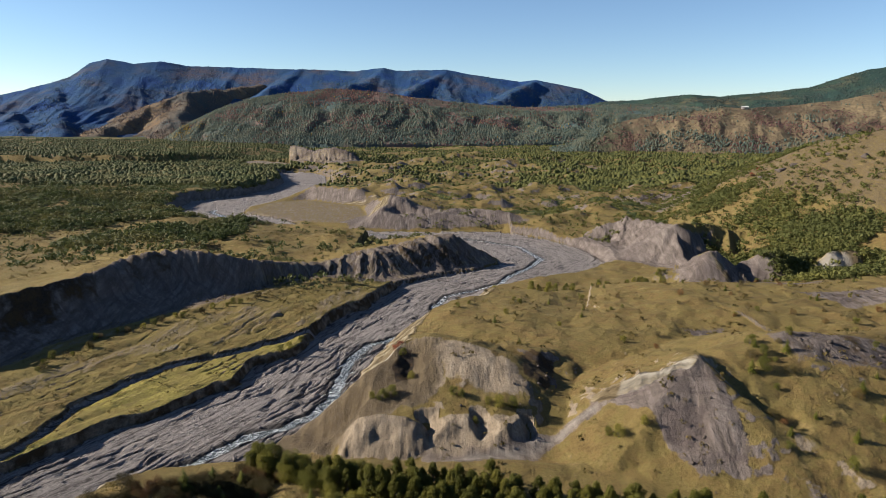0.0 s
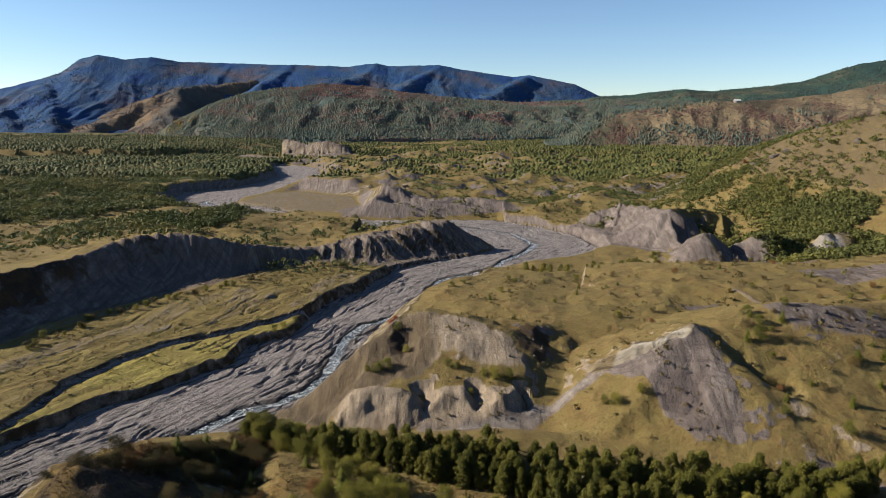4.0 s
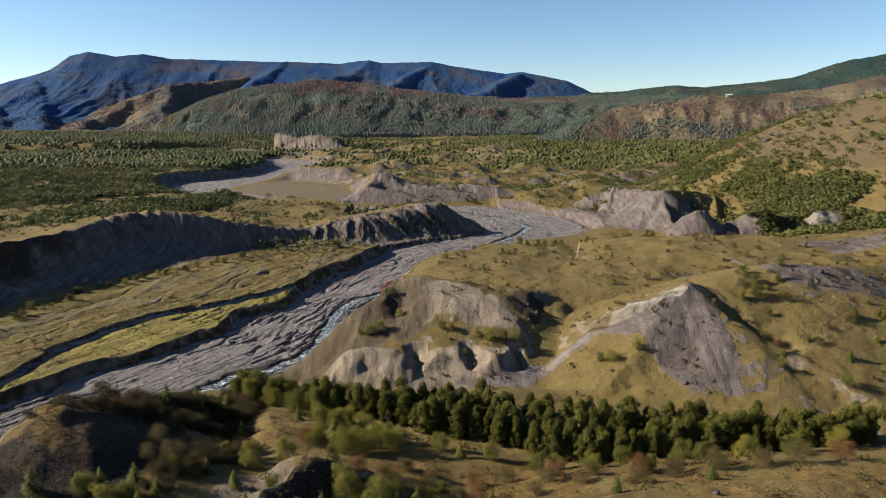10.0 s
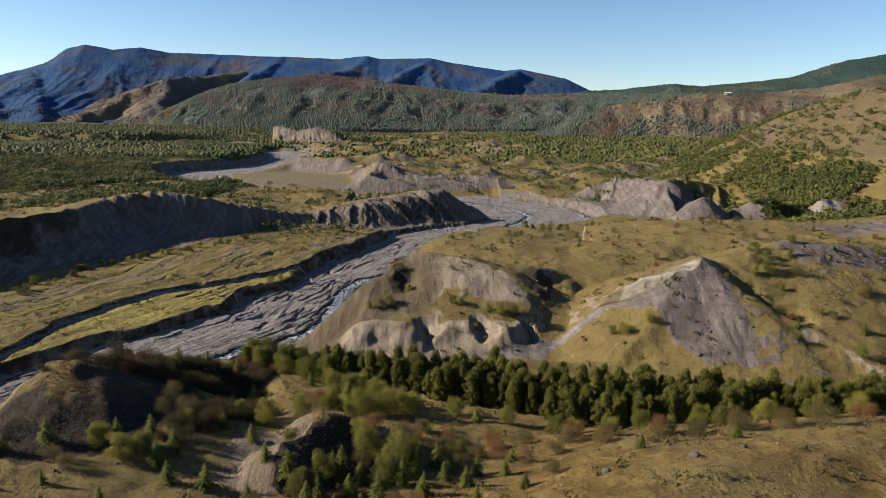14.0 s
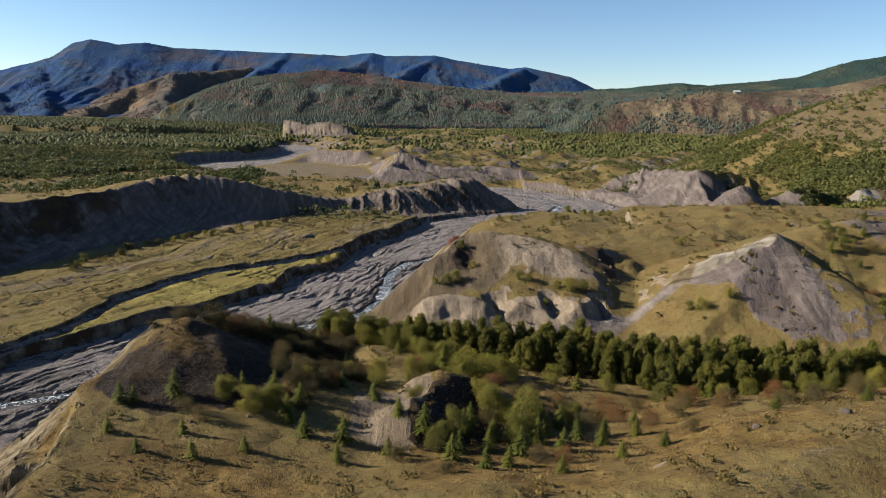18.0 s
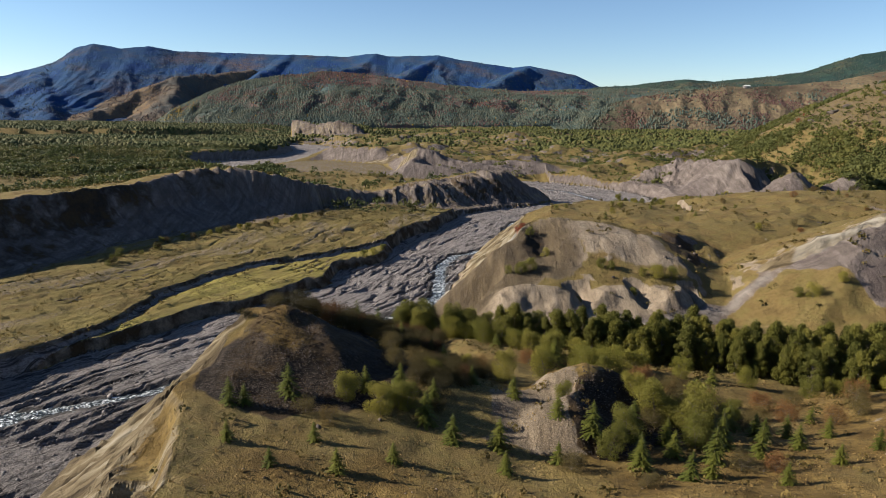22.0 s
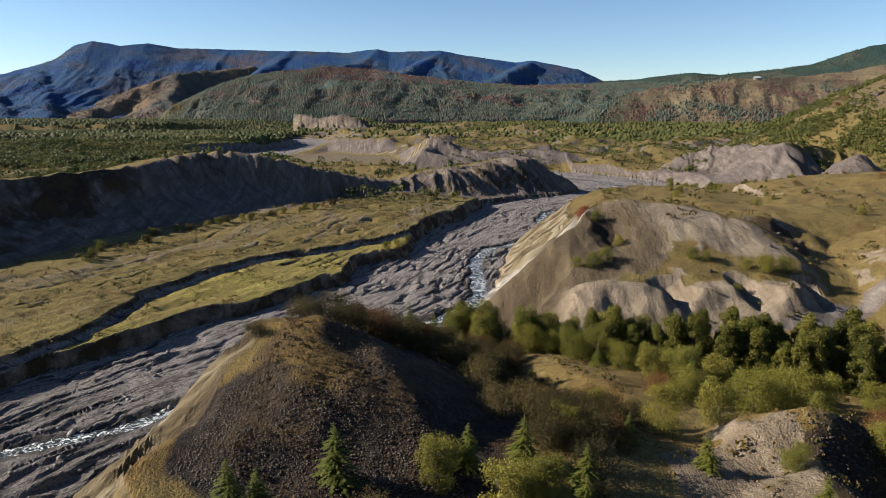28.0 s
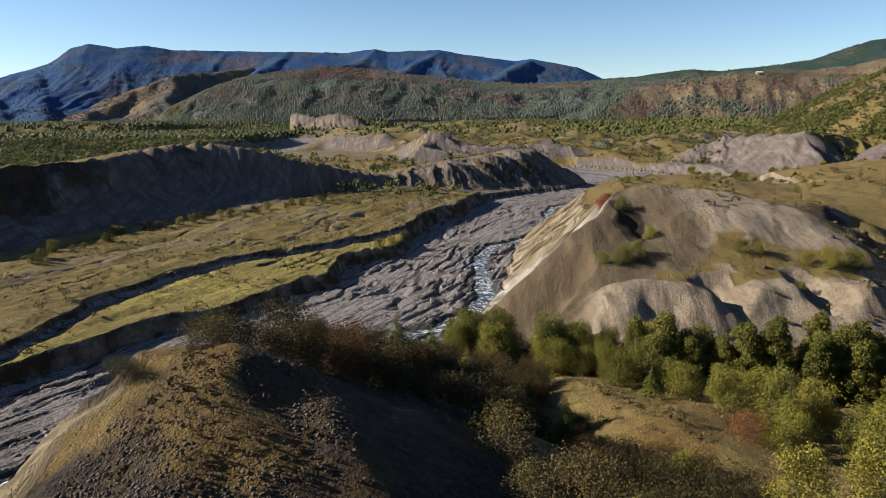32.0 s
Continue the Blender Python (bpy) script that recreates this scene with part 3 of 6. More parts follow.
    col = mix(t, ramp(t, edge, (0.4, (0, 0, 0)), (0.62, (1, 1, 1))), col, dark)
    # river gravel; dark lines paint the damp sand and shade of its cracks
    grav = ramp(t, n_grain, (0.32, (0.19, 0.172, 0.168)), (0.5, (0.35, 0.322, 0.312)), (0.7, (0.49, 0.455, 0.44)))
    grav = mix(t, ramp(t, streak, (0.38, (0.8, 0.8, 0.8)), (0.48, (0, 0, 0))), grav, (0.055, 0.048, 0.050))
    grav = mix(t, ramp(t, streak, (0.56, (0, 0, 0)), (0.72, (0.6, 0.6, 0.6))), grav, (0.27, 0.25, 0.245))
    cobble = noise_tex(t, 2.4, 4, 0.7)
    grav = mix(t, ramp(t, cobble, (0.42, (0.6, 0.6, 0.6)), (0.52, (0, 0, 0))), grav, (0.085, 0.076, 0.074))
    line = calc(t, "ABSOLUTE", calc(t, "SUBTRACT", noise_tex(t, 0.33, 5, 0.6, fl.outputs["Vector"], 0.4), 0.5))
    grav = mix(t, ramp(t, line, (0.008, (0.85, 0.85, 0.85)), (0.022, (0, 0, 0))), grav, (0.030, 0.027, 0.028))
    edge = calc(t, "ADD", sa.outputs[0], calc(t, "MULTIPLY", calc(t, "SUBTRACT", n_fine, 0.5), 0.6))
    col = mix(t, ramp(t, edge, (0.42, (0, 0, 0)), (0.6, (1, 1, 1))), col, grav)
    col = mix(t, zc.outputs["Alpha"], col, ramp(t, groove, (0.35, (0.30, 0.30, 0.29)), (0.6, (0.62, 0.61, 0.58))))
    col = mix(t, calc(t, "MULTIPLY", sb.outputs[2], 0.75), col, (0.035, 0.035, 0.035))
    paint(t, bsdf, col)
    bsdf.inputs["Roughness"].default_value = 0.95
    bsdf.inputs["Specular IOR Level"].default_value = 0.15
    h = calc(t, "ADD", calc(t, "MULTIPLY", n_fine, 0.5), calc(t, "MULTIPLY", n_grain, 0.3))
    ledge = calc(t, "ADD", calc(t, "MULTIPLY", streak, 13.0), calc(t, "MULTIPLY", n_fine, 1.2))
    part_of = calc(t, "FRACT", ledge)
    ledge = calc(t, "ADD", calc(t, "FLOOR", ledge), calc(t, "MINIMUM", calc(t, "MULTIPLY", part_of, 4.0), 1.0))
    bedded = calc(t, "MAXIMUM", sa.outputs[0], calc(t, "MULTIPLY", sb.outputs[1], 0.35))
    on_bed = calc(t, "MULTIPLY", calc(t, "MULTIPLY", ledge, 0.2), bedded)
    h = calc(t, "ADD", calc(t, "ADD", h, on_bed), calc(t, "MULTIPLY", calc(t, "MULTIPLY", cobble, sa.outputs[0]), 0.8))
    h = calc(t, "ADD", h, calc(t, "MULTIPLY", calc(t, "MULTIPLY", slide, sa.outputs[1]), 0.7))
    h = calc(t, "ADD", h, calc(t, "MULTIPLY", calc(t, "MULTIPLY", groove, sa.outputs[2]), 1.3))
    bump(t, bsdf, h, 1.0, 0.9)
    return m


def mountain_material(name, stops, bare, shift=0.0, size=0.004):
    m, t, bsdf = material(name)
    big, fine = noise_tex(t, size, 6, 0.6), noise_tex(t, 0.05, 5, 0.7)
    col = ramp(t, big, *stops)
    col = mix(t, ramp(t, fine, (0.4, (0, 0, 0)), (0.65, (0.8, 0.8, 0.8))), col, bare)
    paint(t, bsdf, col)
    bsdf.inputs["Roughness"].default_value = 1.0
    bsdf.inputs["Specular IOR Level"].default_value = 0.05
    bump(t, bsdf, calc(t, "ADD", fine, noise_tex(t, 0.11, 3, 0.6)), 0.8, 7.0)
    return m


def leaf_material(name, dark, light, autumn=0.0, autumn_col=(0.25, 0.12, 0.03), patches=None, massed=False):
    """Leaves: the tone goes with the tree (massed: by the tint that the woods' trees carry) and a little with the clump."""
    m, t, bsdf = material(name)
    geo = node(t, "ShaderNodeNewGeometry")
    info = node(t, "ShaderNodeObjectInfo")
    if massed:
        own = t.nodes.new("ShaderNodeAttribute")
        own.attribute_name = "tint"
        tone = calc(t, "ADD", calc(t, "MULTIPLY", own.outputs["Fac"], 0.75), calc(t, "MULTIPLY", geo.outputs["Random Per Island"], 0.25))
    else:
        tone = calc(t, "ADD", calc(t, "MULTIPLY", info.outputs["Random"], 0.6), calc(t, "MULTIPLY", geo.outputs["Random Per Island"], 0.4))
    col = mix(t, tone, dark, light)
    if autumn:
        f = ramp(t, info.outputs["Random"], (1 - autumn, (0, 0, 0)), (min(1.0, 1.3 - autumn), (0.8, 0.8, 0.8)))
        col = mix(t, f, col, mix(t, geo.outputs["Random Per Island"], [0.6 * c for c in autumn_col], [1.2 * c for c in autumn_col]))
    if patches:
        col = mix(t, ramp(t, noise_tex(t, 0.02, 5, 0.65), (0.44, (0, 0, 0)), (0.62, (0.85, 0.85, 0.85))), col, patches)
    paint(t, bsdf, col)
    bsdf.inputs["Roughness"].default_value = 0.75
    bsdf.inputs["Specular IOR Level"].default_value = 0.2
    tr = node(t, "ShaderNodeBsdfTranslucent")
    t.links.new(col, tr.inputs[0])
    ms = t.nodes.new("ShaderNodeMixShader")
    ms.inputs[0].default_value = 0.22
    t.links.new(bsdf.outputs[0], ms.inputs[1])
    t.links.new(tr.outputs[0], ms.inputs[2])
    t.links.new(ms.outputs[0], t.nodes["Material Output"].inputs[0])
    return m


def plain(name, dark, light, scale=4.0, rough=0.9):
    m, t, bsdf = material(name)
    f = noise_tex(t, scale, 5, 0.65)
    t.links.new(ramp(t, f, (0.3, dark), (0.7, light)), bsdf.inputs["Base Color"])
    bsdf.inputs["Roughness"].default_value = rough
    bump(t, bsdf, f, 0.6, 0.1)
    return m


def water_material():
    m, t, bsdf = material("stream_water")
    foam = noise_tex(t, 0.9, 6, 0.75, dist=1.5)
    white = ramp(t, foam, (0.45, (0.018, 0.024, 0.026)), (0.53, (0.12, 0.14, 0.145)), (0.59, (0.85, 0.87, 0.87)))
    t.links.new(white, bsdf.inputs["Base Color"])
    t.links.new(ramp(t, foam, (0.5, (0.08, 0.08, 0.08)), (0.66, (0.8, 0.8, 0.8))), bsdf.inputs["Roughness"])
    bump(t, bsdf, foam, 0.8, 0.5)
    return m


MAT_GROUND = ground_material()
MAT_WATER = water_material()
MAT_BARK = plain("bark", (0.05, 0.04, 0.03), (0.14, 0.12, 0.10), 3.0)
MAT_ALDER = leaf_material("alder_leaves", (0.085, 0.092, 0.015), (0.19, 0.178, 0.034), 0.4, (0.26, 0.23, 0.04))
MAT_DARK = leaf_material("dense_alder_leaves", (0.055, 0.063, 0.010), (0.165, 0.156, 0.027), 0.3, (0.18, 0.165, 0.03))
MAT_SPRUCE = leaf_material("conifer_needles", (0.046, 0.062, 0.008), (0.135, 0.138, 0.020))
MAT_SHRUB = leaf_material("shrub_leaves", (0.06, 0.05, 0.018), (0.17, 0.13, 0.04), 0.5, (0.2, 0.085, 0.03))
MAT_RED = leaf_material("red_leaves", (0.10, 0.028, 0.016), (0.30, 0.075, 0.035))
MAT_FOREST = leaf_material("far_leaves", (0.032, 0.052, 0.018), (0.085, 0.10, 0.030), patches=(0.135, 0.125, 0.045), massed=True)
MAT_TUFT = leaf_material("dry_tufts", (0.15, 0.10, 0.034), (0.28, 0.195, 0.078), massed=True)
MAT_LOW = leaf_material("low_shrub_leaves", (0.05, 0.05, 0.015), (0.17, 0.12, 0.035), massed=True)
MAT_STONE = plain("river_stone", (0.07, 0.062, 0.062), (0.22, 0.205, 0.2), 1.5)
# paler and bluer than near leaves: haze lifted into the colour
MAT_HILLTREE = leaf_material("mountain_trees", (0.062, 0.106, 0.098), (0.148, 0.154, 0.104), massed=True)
# the blue is distance haze put into the leaf colour
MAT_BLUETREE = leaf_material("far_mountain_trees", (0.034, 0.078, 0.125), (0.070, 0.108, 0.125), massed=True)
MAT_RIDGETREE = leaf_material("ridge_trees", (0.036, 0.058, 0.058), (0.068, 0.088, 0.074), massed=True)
MAT_RUSTTREE = leaf_material("rust_trees", (0.085, 0.050, 0.055), (0.19, 0.105, 0.080), massed=True)
MAT_YELLOW = leaf_material("yellow_autumn_leaves", (0.16, 0.12, 0.03), (0.34, 0.23, 0.04), massed=True)
MAT_SPURTREE = leaf_material("spur_leaves", (0.055, 0.062, 0.075), (0.17, 0.105, 0.075), massed=True)
# shrub leaves with the shade behind the hill painted into their colour
MAT_DUSK = leaf_material("shaded_shrub_leaves", (0.022, 0.021, 0.007), (0.085, 0.066, 0.018), 0.3, (0.11, 0.045, 0.016))
MAT_HEATH = leaf_material("heath_leaves", (0.040, 0.028, 0.018), (0.10, 0.068, 0.034), massed=True)
MAT_BRIGHT = leaf_material("young_alder_leaves", (0.105, 0.11, 0.015), (0.235, 0.212, 0.035))
MAT_HILLSIDE = leaf_material("hillside_leaves", (0.046, 0.060, 0.016), (0.150, 0.145, 0.036), patches=(0.075, 0.085, 0.024), massed=True)
MAT_ROCK = plain("dark_rock", (0.020, 0.016, 0.014), (0.075, 0.058, 0.048), 0.9)
MAT_RUBBLE = plain("hill_rubble", (0.024, 0.018, 0.014), (0.085, 0.064, 0.048), 1.4)
MAT_ROOF = plain("pale_roof", (0.45, 0.45, 0.44), (0.6, 0.6, 0.58), 1.0, 0.5)
MAT_BROWN = plain("brown_stone", (0.08, 0.06, 0.045), (0.22, 0.17, 0.125), 2.0)


# ---- mesh helpers ----
def mesh_object(name, verts, faces, mat, parent=None, label="", smooth=False):
    me = bpy.data.meshes.new(name)
    verts = np.asarray(verts, np.float32)
    faces = np.asarray(faces, np.int32)
    me.vertices.add(len(verts))
    me.vertices.foreach_set("co", verts.ravel())
    k = faces.shape[1]
    me.loops.add(faces.size)
    me.loops.foreach_set("vertex_index", faces.ravel())
    me.polygons.add(len(faces))
    me.polygons.foreach_set("loop_start", np.arange(0, faces.size, k, dtype=np.int32))
    me.update(calc_edges=True)
    if smooth:
        me.polygons.foreach_set("use_smooth", np.ones(len(faces), bool))
    me.materials.append(mat)
    ob = new(name, me)
    if parent is not None:
        ob.parent = parent
    return tagged(ob, label)


def sheet(nu, nv):
    i = np.arange(nu * nv).reshape(nv, nu)
    return np.stack([i[:-1, :-1], i[:-1, 1:], i[1:, 1:], i[1:, :-1]], -1).reshape(-1, 4)


def stretch(fine, lo, hi, grow, end_lo, end_hi, top=200.0):
    """Coordinates that are fine between lo and hi and widen towards the ends."""
    mid = list(np.arange(lo, hi, fine))
    up, s = [mid[-1]], fine
    while up[-1] < end_hi:
        s = min(s * grow, top)
        up.append(up[-1] + s)
    down, s = [mid[0]], fine
    while down[-1] > end_lo:
        s = min(s * grow, top)
        down.append(down[-1] - s)
    return np.array(down[:0:-1] + mid + up[1:])


# ---- the ground: one sheet to the horizon ----
ASIDE, AHEAD = -15.0, 110.0          # the sheet's columns fan out from a line behind its south edge
gu = stretch(0.00142, -0.66, 0.66, 1.2, -2.6, 2.6, 0.3)
gy = np.concatenate([stretch(0.5, 45, 46, 1.12, -900, 45.4, 60)[:-1], stretch(0.5, 46, 216, 1.0085, 46, 4800, 40)[1:]])
GY = np.repeat(gy[:, None], len(gu), 1)
WIDE = np.clip(GY, 40, None) + AHEAD
GX = ASIDE + gu[None, :] * WIDE
GZ, COVER, SIDE, OUT, RIV, STRIPD = valley(GX, GY)


def height(x, y):
    """Height of the ground sheet itself."""
    x, y = np.atleast_1d(np.asarray(x, float)), np.atleast_1d(np.asarray(y, float))
    u = (x - ASIDE) / (np.clip(y, 40, None) + AHEAD)
    i = np.clip(np.searchsorted(gu, u) - 1, 0, len(gu) - 2)
    j = np.clip(np.searchsorted(gy, y) - 1, 0, len(gy) - 2)
    a, b = (u - gu[i]) / (gu[i + 1] - gu[i]), (y - gy[j]) / (gy[j + 1] - gy[j])
    return (GZ[j, i] * (1 - a) + GZ[j, i + 1] * a) * (1 - b) + (GZ[j + 1, i] * (1 - a) + GZ[j + 1, i + 1] * a) * b


WARP_X, WARP_Y = GX + 1.5 * fbm(GX, GY, 7, 3, 15), GY + 1.5 * fbm(GX, GY, 7, 3, 16)


def close_to(pts, margin):
    p = np.array(pts, float)
    return ((GX > p[:, 0].min() - margin) & (GX < p[:, 0].max() + margin) & (GY > p[:, 1].min() - margin) & (GY < p[:, 1].max() + margin))


def patch(pts, soft=2.0):
    got, near = np.zeros(GX.shape), close_to(pts, soft + 6)
    got[near] = step(-soft, soft, inside(WARP_X[near], WARP_Y[near], pts))
    return got


def band(pts, width, soft=1.0):
    got, near = np.zeros(GX.shape), close_to(pts, width + soft + 6)
    d, _, _ = along(WARP_X[near], WARP_Y[near], pts)
    got[near] = 1 - step(width - soft, width + soft, np.abs(d))
    return got


dzdy, dzdx = np.gradient(GZ, gy, gu)
dzdx = dzdx / WIDE
dzdy = dzdy - dzdx * gu[None, :] * (GY > 40)
STEEP = np.hypot(dzdx, dzdy)
scree = np.maximum.reduce([
    patch([(72, 171.5), (62, 172), (54, 174), (47, 176.5), (46, 172), (54, 161), (58, 151), (62, 143), (72, 141), (75.5, 151), (74.5, 163)], 1.2),
    0.9 * band([(-2, 157), (10, 158), (24, 162), (35, 168.5), (44, 172.5)], 3.2, 1.6),
    patch([(0, 204), (10, 203), (20, 197), (28, 184), (27, 179), (10, 182), (2, 188), (-2, 198)], 2.5) * 0.95,
    patch([(-25, 171), (23, 173), (26, 160), (-26, 159)], 1.0), patch([(-52, 180), (-40, 195), (-22, 199), (-12, 204), (0, 205), (2, 184), (-8, 176), (-24, 172), (-30, 160), (-50, 168)], 2.0),
    patch([(100, 505), (141, 502), (150, 470), (157, 430), (185, 445), (170, 400), (150, 378), (110, 430), (100, 480)], 4),
    patch([(127, 354), (142, 347), (156, 354), (160, 330), (130, 326)], 2), patch([(156, 353), (174, 352), (200, 356), (196, 334), (160, 332)], 2),
    patch([(84, 138), (94, 134), (98, 126), (84, 124)], 2), patch([(-95, 606), (-66, 672), (-40, 640), (60, 600), (80, 580), (-40, 566), (-80, 572)], 3),
    patch([(-440, 1480), (-318, 1450), (-232, 1390), (-155, 1335), (-190, 1290), (-280, 1320), (-410, 1410)], 8),
    band([(170, 300), (150, 296), (120, 300)], 8, 4) * 0.7, 0.55 * patch([(-198, 660), (-140, 606), (-80, 594), (-72, 640), (-90, 724), (-163, 780), (-198, 749)], 6),
    0.5 * step(0.02, 0.3, fbm(COVER["u"] * 2.0, COVER["v"], 13, 4, 99)) * (SIDE > 0) * (OUT < 70) * (COVER["wall"] < 0.1) * step(1, 4, STRIPD) * (GY < 400),
    0.6 * step(200, 240, GX) * step(300, 340, GY) * (1 - step(700, 760, GY)) * step(34, 50, GZ),
    0.85 * step(0.34, 0.5, STEEP + 0.2 * fbm(GX, GY, 40, 3, 28)) * (SIDE < 0) * step(540, 640, GY) * (GX < 330),
    # wall foot and far west bank: their shade is painted as scree
    COVER["wall"] * 0.9, COVER["foot"], 0.9 * step(0.4, 0.7, STEEP) * (SIDE > 0) * (GY > 560) * (OUT < 30), 0.85 * step(0.45, 0.8, STEEP) * (SIDE > 0) * (GY < 420) * (OUT < 45) * (RIV < 0.5), 0.85 * step(0.55, 0.8, STEEP) * (SIDE < 0) * (GX < 150) * (1 - (GY < 150) * (GX < -62)) * (1 - patch([(30, 178), (50, 172), (57, 160), (60, 140), (44, 145), (30, 165)], 1.5)) * (1 - patch([(76, 168), (82, 158), (108, 130), (120, 138), (92, 172)], 1.5)),
    patch([(95, 187), (112, 189), (132, 186), (128, 172), (100, 175)], 3), patch([(148, 266), (190, 268), (200, 252), (160, 246)], 4), 0.8 * patch([(88, 232), (104, 231), (104, 222), (90, 221)], 3),
    patch([(-20.5, 97), (-22.3, 91), (-24.2, 85), (-25.5, 78), (-34, 82), (-32, 95), (-26, 98)], 1.0)])
# pale ash and clay; on the right wall it also paints sunlit ribs
pale = np.maximum.reduce([
    COVER["cliff"], band([(68, 170.6), (60, 170.6), (52, 173.4), (45, 174.8)], 1.8, 1.0) * 0.9, COVER["wall"] * 0.44 * step(-120, -92, GX),
    patch([(201, 352), (213, 355), (230, 357), (228, 342), (206, 338)], 1.5),
    band([(14, 62), (33, 74), (55, 83)], 2.5, 2) * 0.42, patch([(-75, 640), (-66, 672), (-50, 650), (-52, 610)], 4) * 0.8,
    patch([(-430, 1470), (-370, 1474), (-318, 1444), (-272, 1404), (-232, 1384), (-196, 1359), (-160, 1330), (-190, 1300), (-280, 1330), (-400, 1420)], 10) * 0.5, patch([(-120, 750), (-86, 735), (-60, 742), (-80, 715)], 5) * 0.8,
    band([(143, 344), (146, 336), (150, 328)], 2.5, 2) * 0.7, band([(174, 352), (178, 344), (180, 336)], 2.5, 2) * 0.7])
# dark rubble, plus painted shade: hill's east flank, wall, west scarps, dome gullies
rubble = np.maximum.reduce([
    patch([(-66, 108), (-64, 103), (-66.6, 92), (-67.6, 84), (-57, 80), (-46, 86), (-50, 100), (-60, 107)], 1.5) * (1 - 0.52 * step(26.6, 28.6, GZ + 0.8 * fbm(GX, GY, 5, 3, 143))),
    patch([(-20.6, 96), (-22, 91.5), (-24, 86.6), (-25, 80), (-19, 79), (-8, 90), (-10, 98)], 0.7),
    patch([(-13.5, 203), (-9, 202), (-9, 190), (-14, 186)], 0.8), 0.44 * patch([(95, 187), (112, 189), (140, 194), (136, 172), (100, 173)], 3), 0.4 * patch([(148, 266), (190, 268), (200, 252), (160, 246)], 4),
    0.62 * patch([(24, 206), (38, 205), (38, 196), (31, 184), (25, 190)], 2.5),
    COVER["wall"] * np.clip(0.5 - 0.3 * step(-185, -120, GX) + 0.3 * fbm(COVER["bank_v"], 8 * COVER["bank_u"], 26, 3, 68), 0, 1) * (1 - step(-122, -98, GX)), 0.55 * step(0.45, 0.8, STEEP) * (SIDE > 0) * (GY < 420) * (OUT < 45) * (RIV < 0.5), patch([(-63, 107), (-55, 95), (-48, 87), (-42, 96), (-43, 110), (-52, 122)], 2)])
ground = mesh_object("ground", np.stack([GX.ravel(), GY.ravel(), GZ.ravel()], -1), sheet(len(gu), len(gy)), MAT_GROUND, smooth=True)
GQ = (lambda a: np.maximum.reduce([a[:-1, :-1], a[1:, :-1], a[:-1, 1:], a[1:, 1:]]))(np.maximum(COVER["gravel"], COVER["cliff"]))
ground.data.polygons.foreach_set("use_smooth", ((GQ < 0.5) | (GY[:-1, :-1] > 330)).ravel())
tagged(ground, "dry grassy valley floor with grey gravel river bed and bare slopes", "ground", kind="structure")


def zone(name, r, g, b, w=None):
    a = ground.data.color_attributes.new(name, "FLOAT_COLOR", "POINT")
    a.data.foreach_set("color", np.stack([r.ravel(), g.ravel(), b.ravel(), np.ones(r.size) if w is None else w.ravel()], -1).astype(np.float32).ravel())


mauve = np.maximum.reduce([
    0.8 * band([(-2, 157), (10, 158), (24, 162), (35, 168.5), (44, 172.5)], 3.6, 1.6),
    patch([(72, 170), (58, 172), (47, 174), (48, 164), (52, 146), (60, 136), (80, 136), (84, 152), (78, 164)], 2), COVER["wall"], COVER["foot"], step(395, 420, GY),
    patch([(24, 208), (42, 207), (42, 196), (32, 176), (25, 186)], 2), step(80, 90, GX) * step(165, 172, GY), step(320, 326, GY) * (GX > 100) * 0.8, patch([(84, 138), (94, 134), (98, 126), (84, 124)], 2)])
upper = step(200, 240, GX) * step(300, 340, GY) * (1 - step(700, 760, GY)) * step(34, 50, GZ)
soil = 0.4 * (SIDE > 0) * (STEEP < 0.4) * (GY < 400) * (COVER["wall"] < 0.05) + upper + 0.5 * patch([(-20.5, 97), (-22.3, 91), (-24.2, 85), (-25.5, 78), (-34, 82), (-32, 95), (-26, 98)], 1.0) + patch([(-52, 180), (-40, 195), (-22, 199), (-12, 204), (-1, 205), (0, 186), (-6, 176), (-24, 173), (-28, 160), (-50, 166)], 2.5)
CLEAR = 1 - 0.9 * np.exp(-((GX + 400) / 165) ** 2 - ((GY - 1015) / 62) ** 2) - 0.9 * np.exp(-((GX + 560) / 110) ** 2 - ((GY - 790) / 28) ** 2)
floor_w = CLEAR * step(400, 500, GY - 0.4 * (GX + 200)) * (SIDE > 0) * step(-0.08, 0.1, fbm(GX, GY * 0.6, 150, 4, 101) + 0.14 * step(520, 700, GY - 0.4 * (GX + 200)) + 0.2 * step(1200, 1600, GY))
clump = step(-0.35, 0.05, fbm(GX, GY, 38, 3, 115))
BAR = [(-205, 660), (-140, 600), (-60, 580), (-66, 640), (-85, 735), (-163, 790), (-205, 752)]
floor_e = (1 - 0.9 * step(0.05, 0.3, fbm(GX, GY, 75, 3, 26)) * (1 - step(1300, 1700, GY))) * clump * (SIDE < 0) * step(520, 680, GY) * step(-0.15, 0.25, fbm(GX, GY, 120, 4, 111) + 0.4 * step(60, 220, GX) + 0.25 * step(900, 1500, GY))
floor_h = (GX > 170) * step(300, 335, GY) * (1 - step(640, 700, GY)) * step(-0.55, -0.15, fbm(GX, GY, 60, 3, 113)) * (1 - step(36, 58, GZ)) * 0.75
floor = np.maximum.reduce([floor_w, floor_e, floor_h]) * (RIV < -4) * (1 - step(0.3, 0.5, pale)) * (inside(GX, GY, BAR) < 0) * (COVER["wall"] < 0.1) * (STEEP < 0.45)
bank = ground.data.attributes.new("bank", "FLOAT_VECTOR", "POINT")
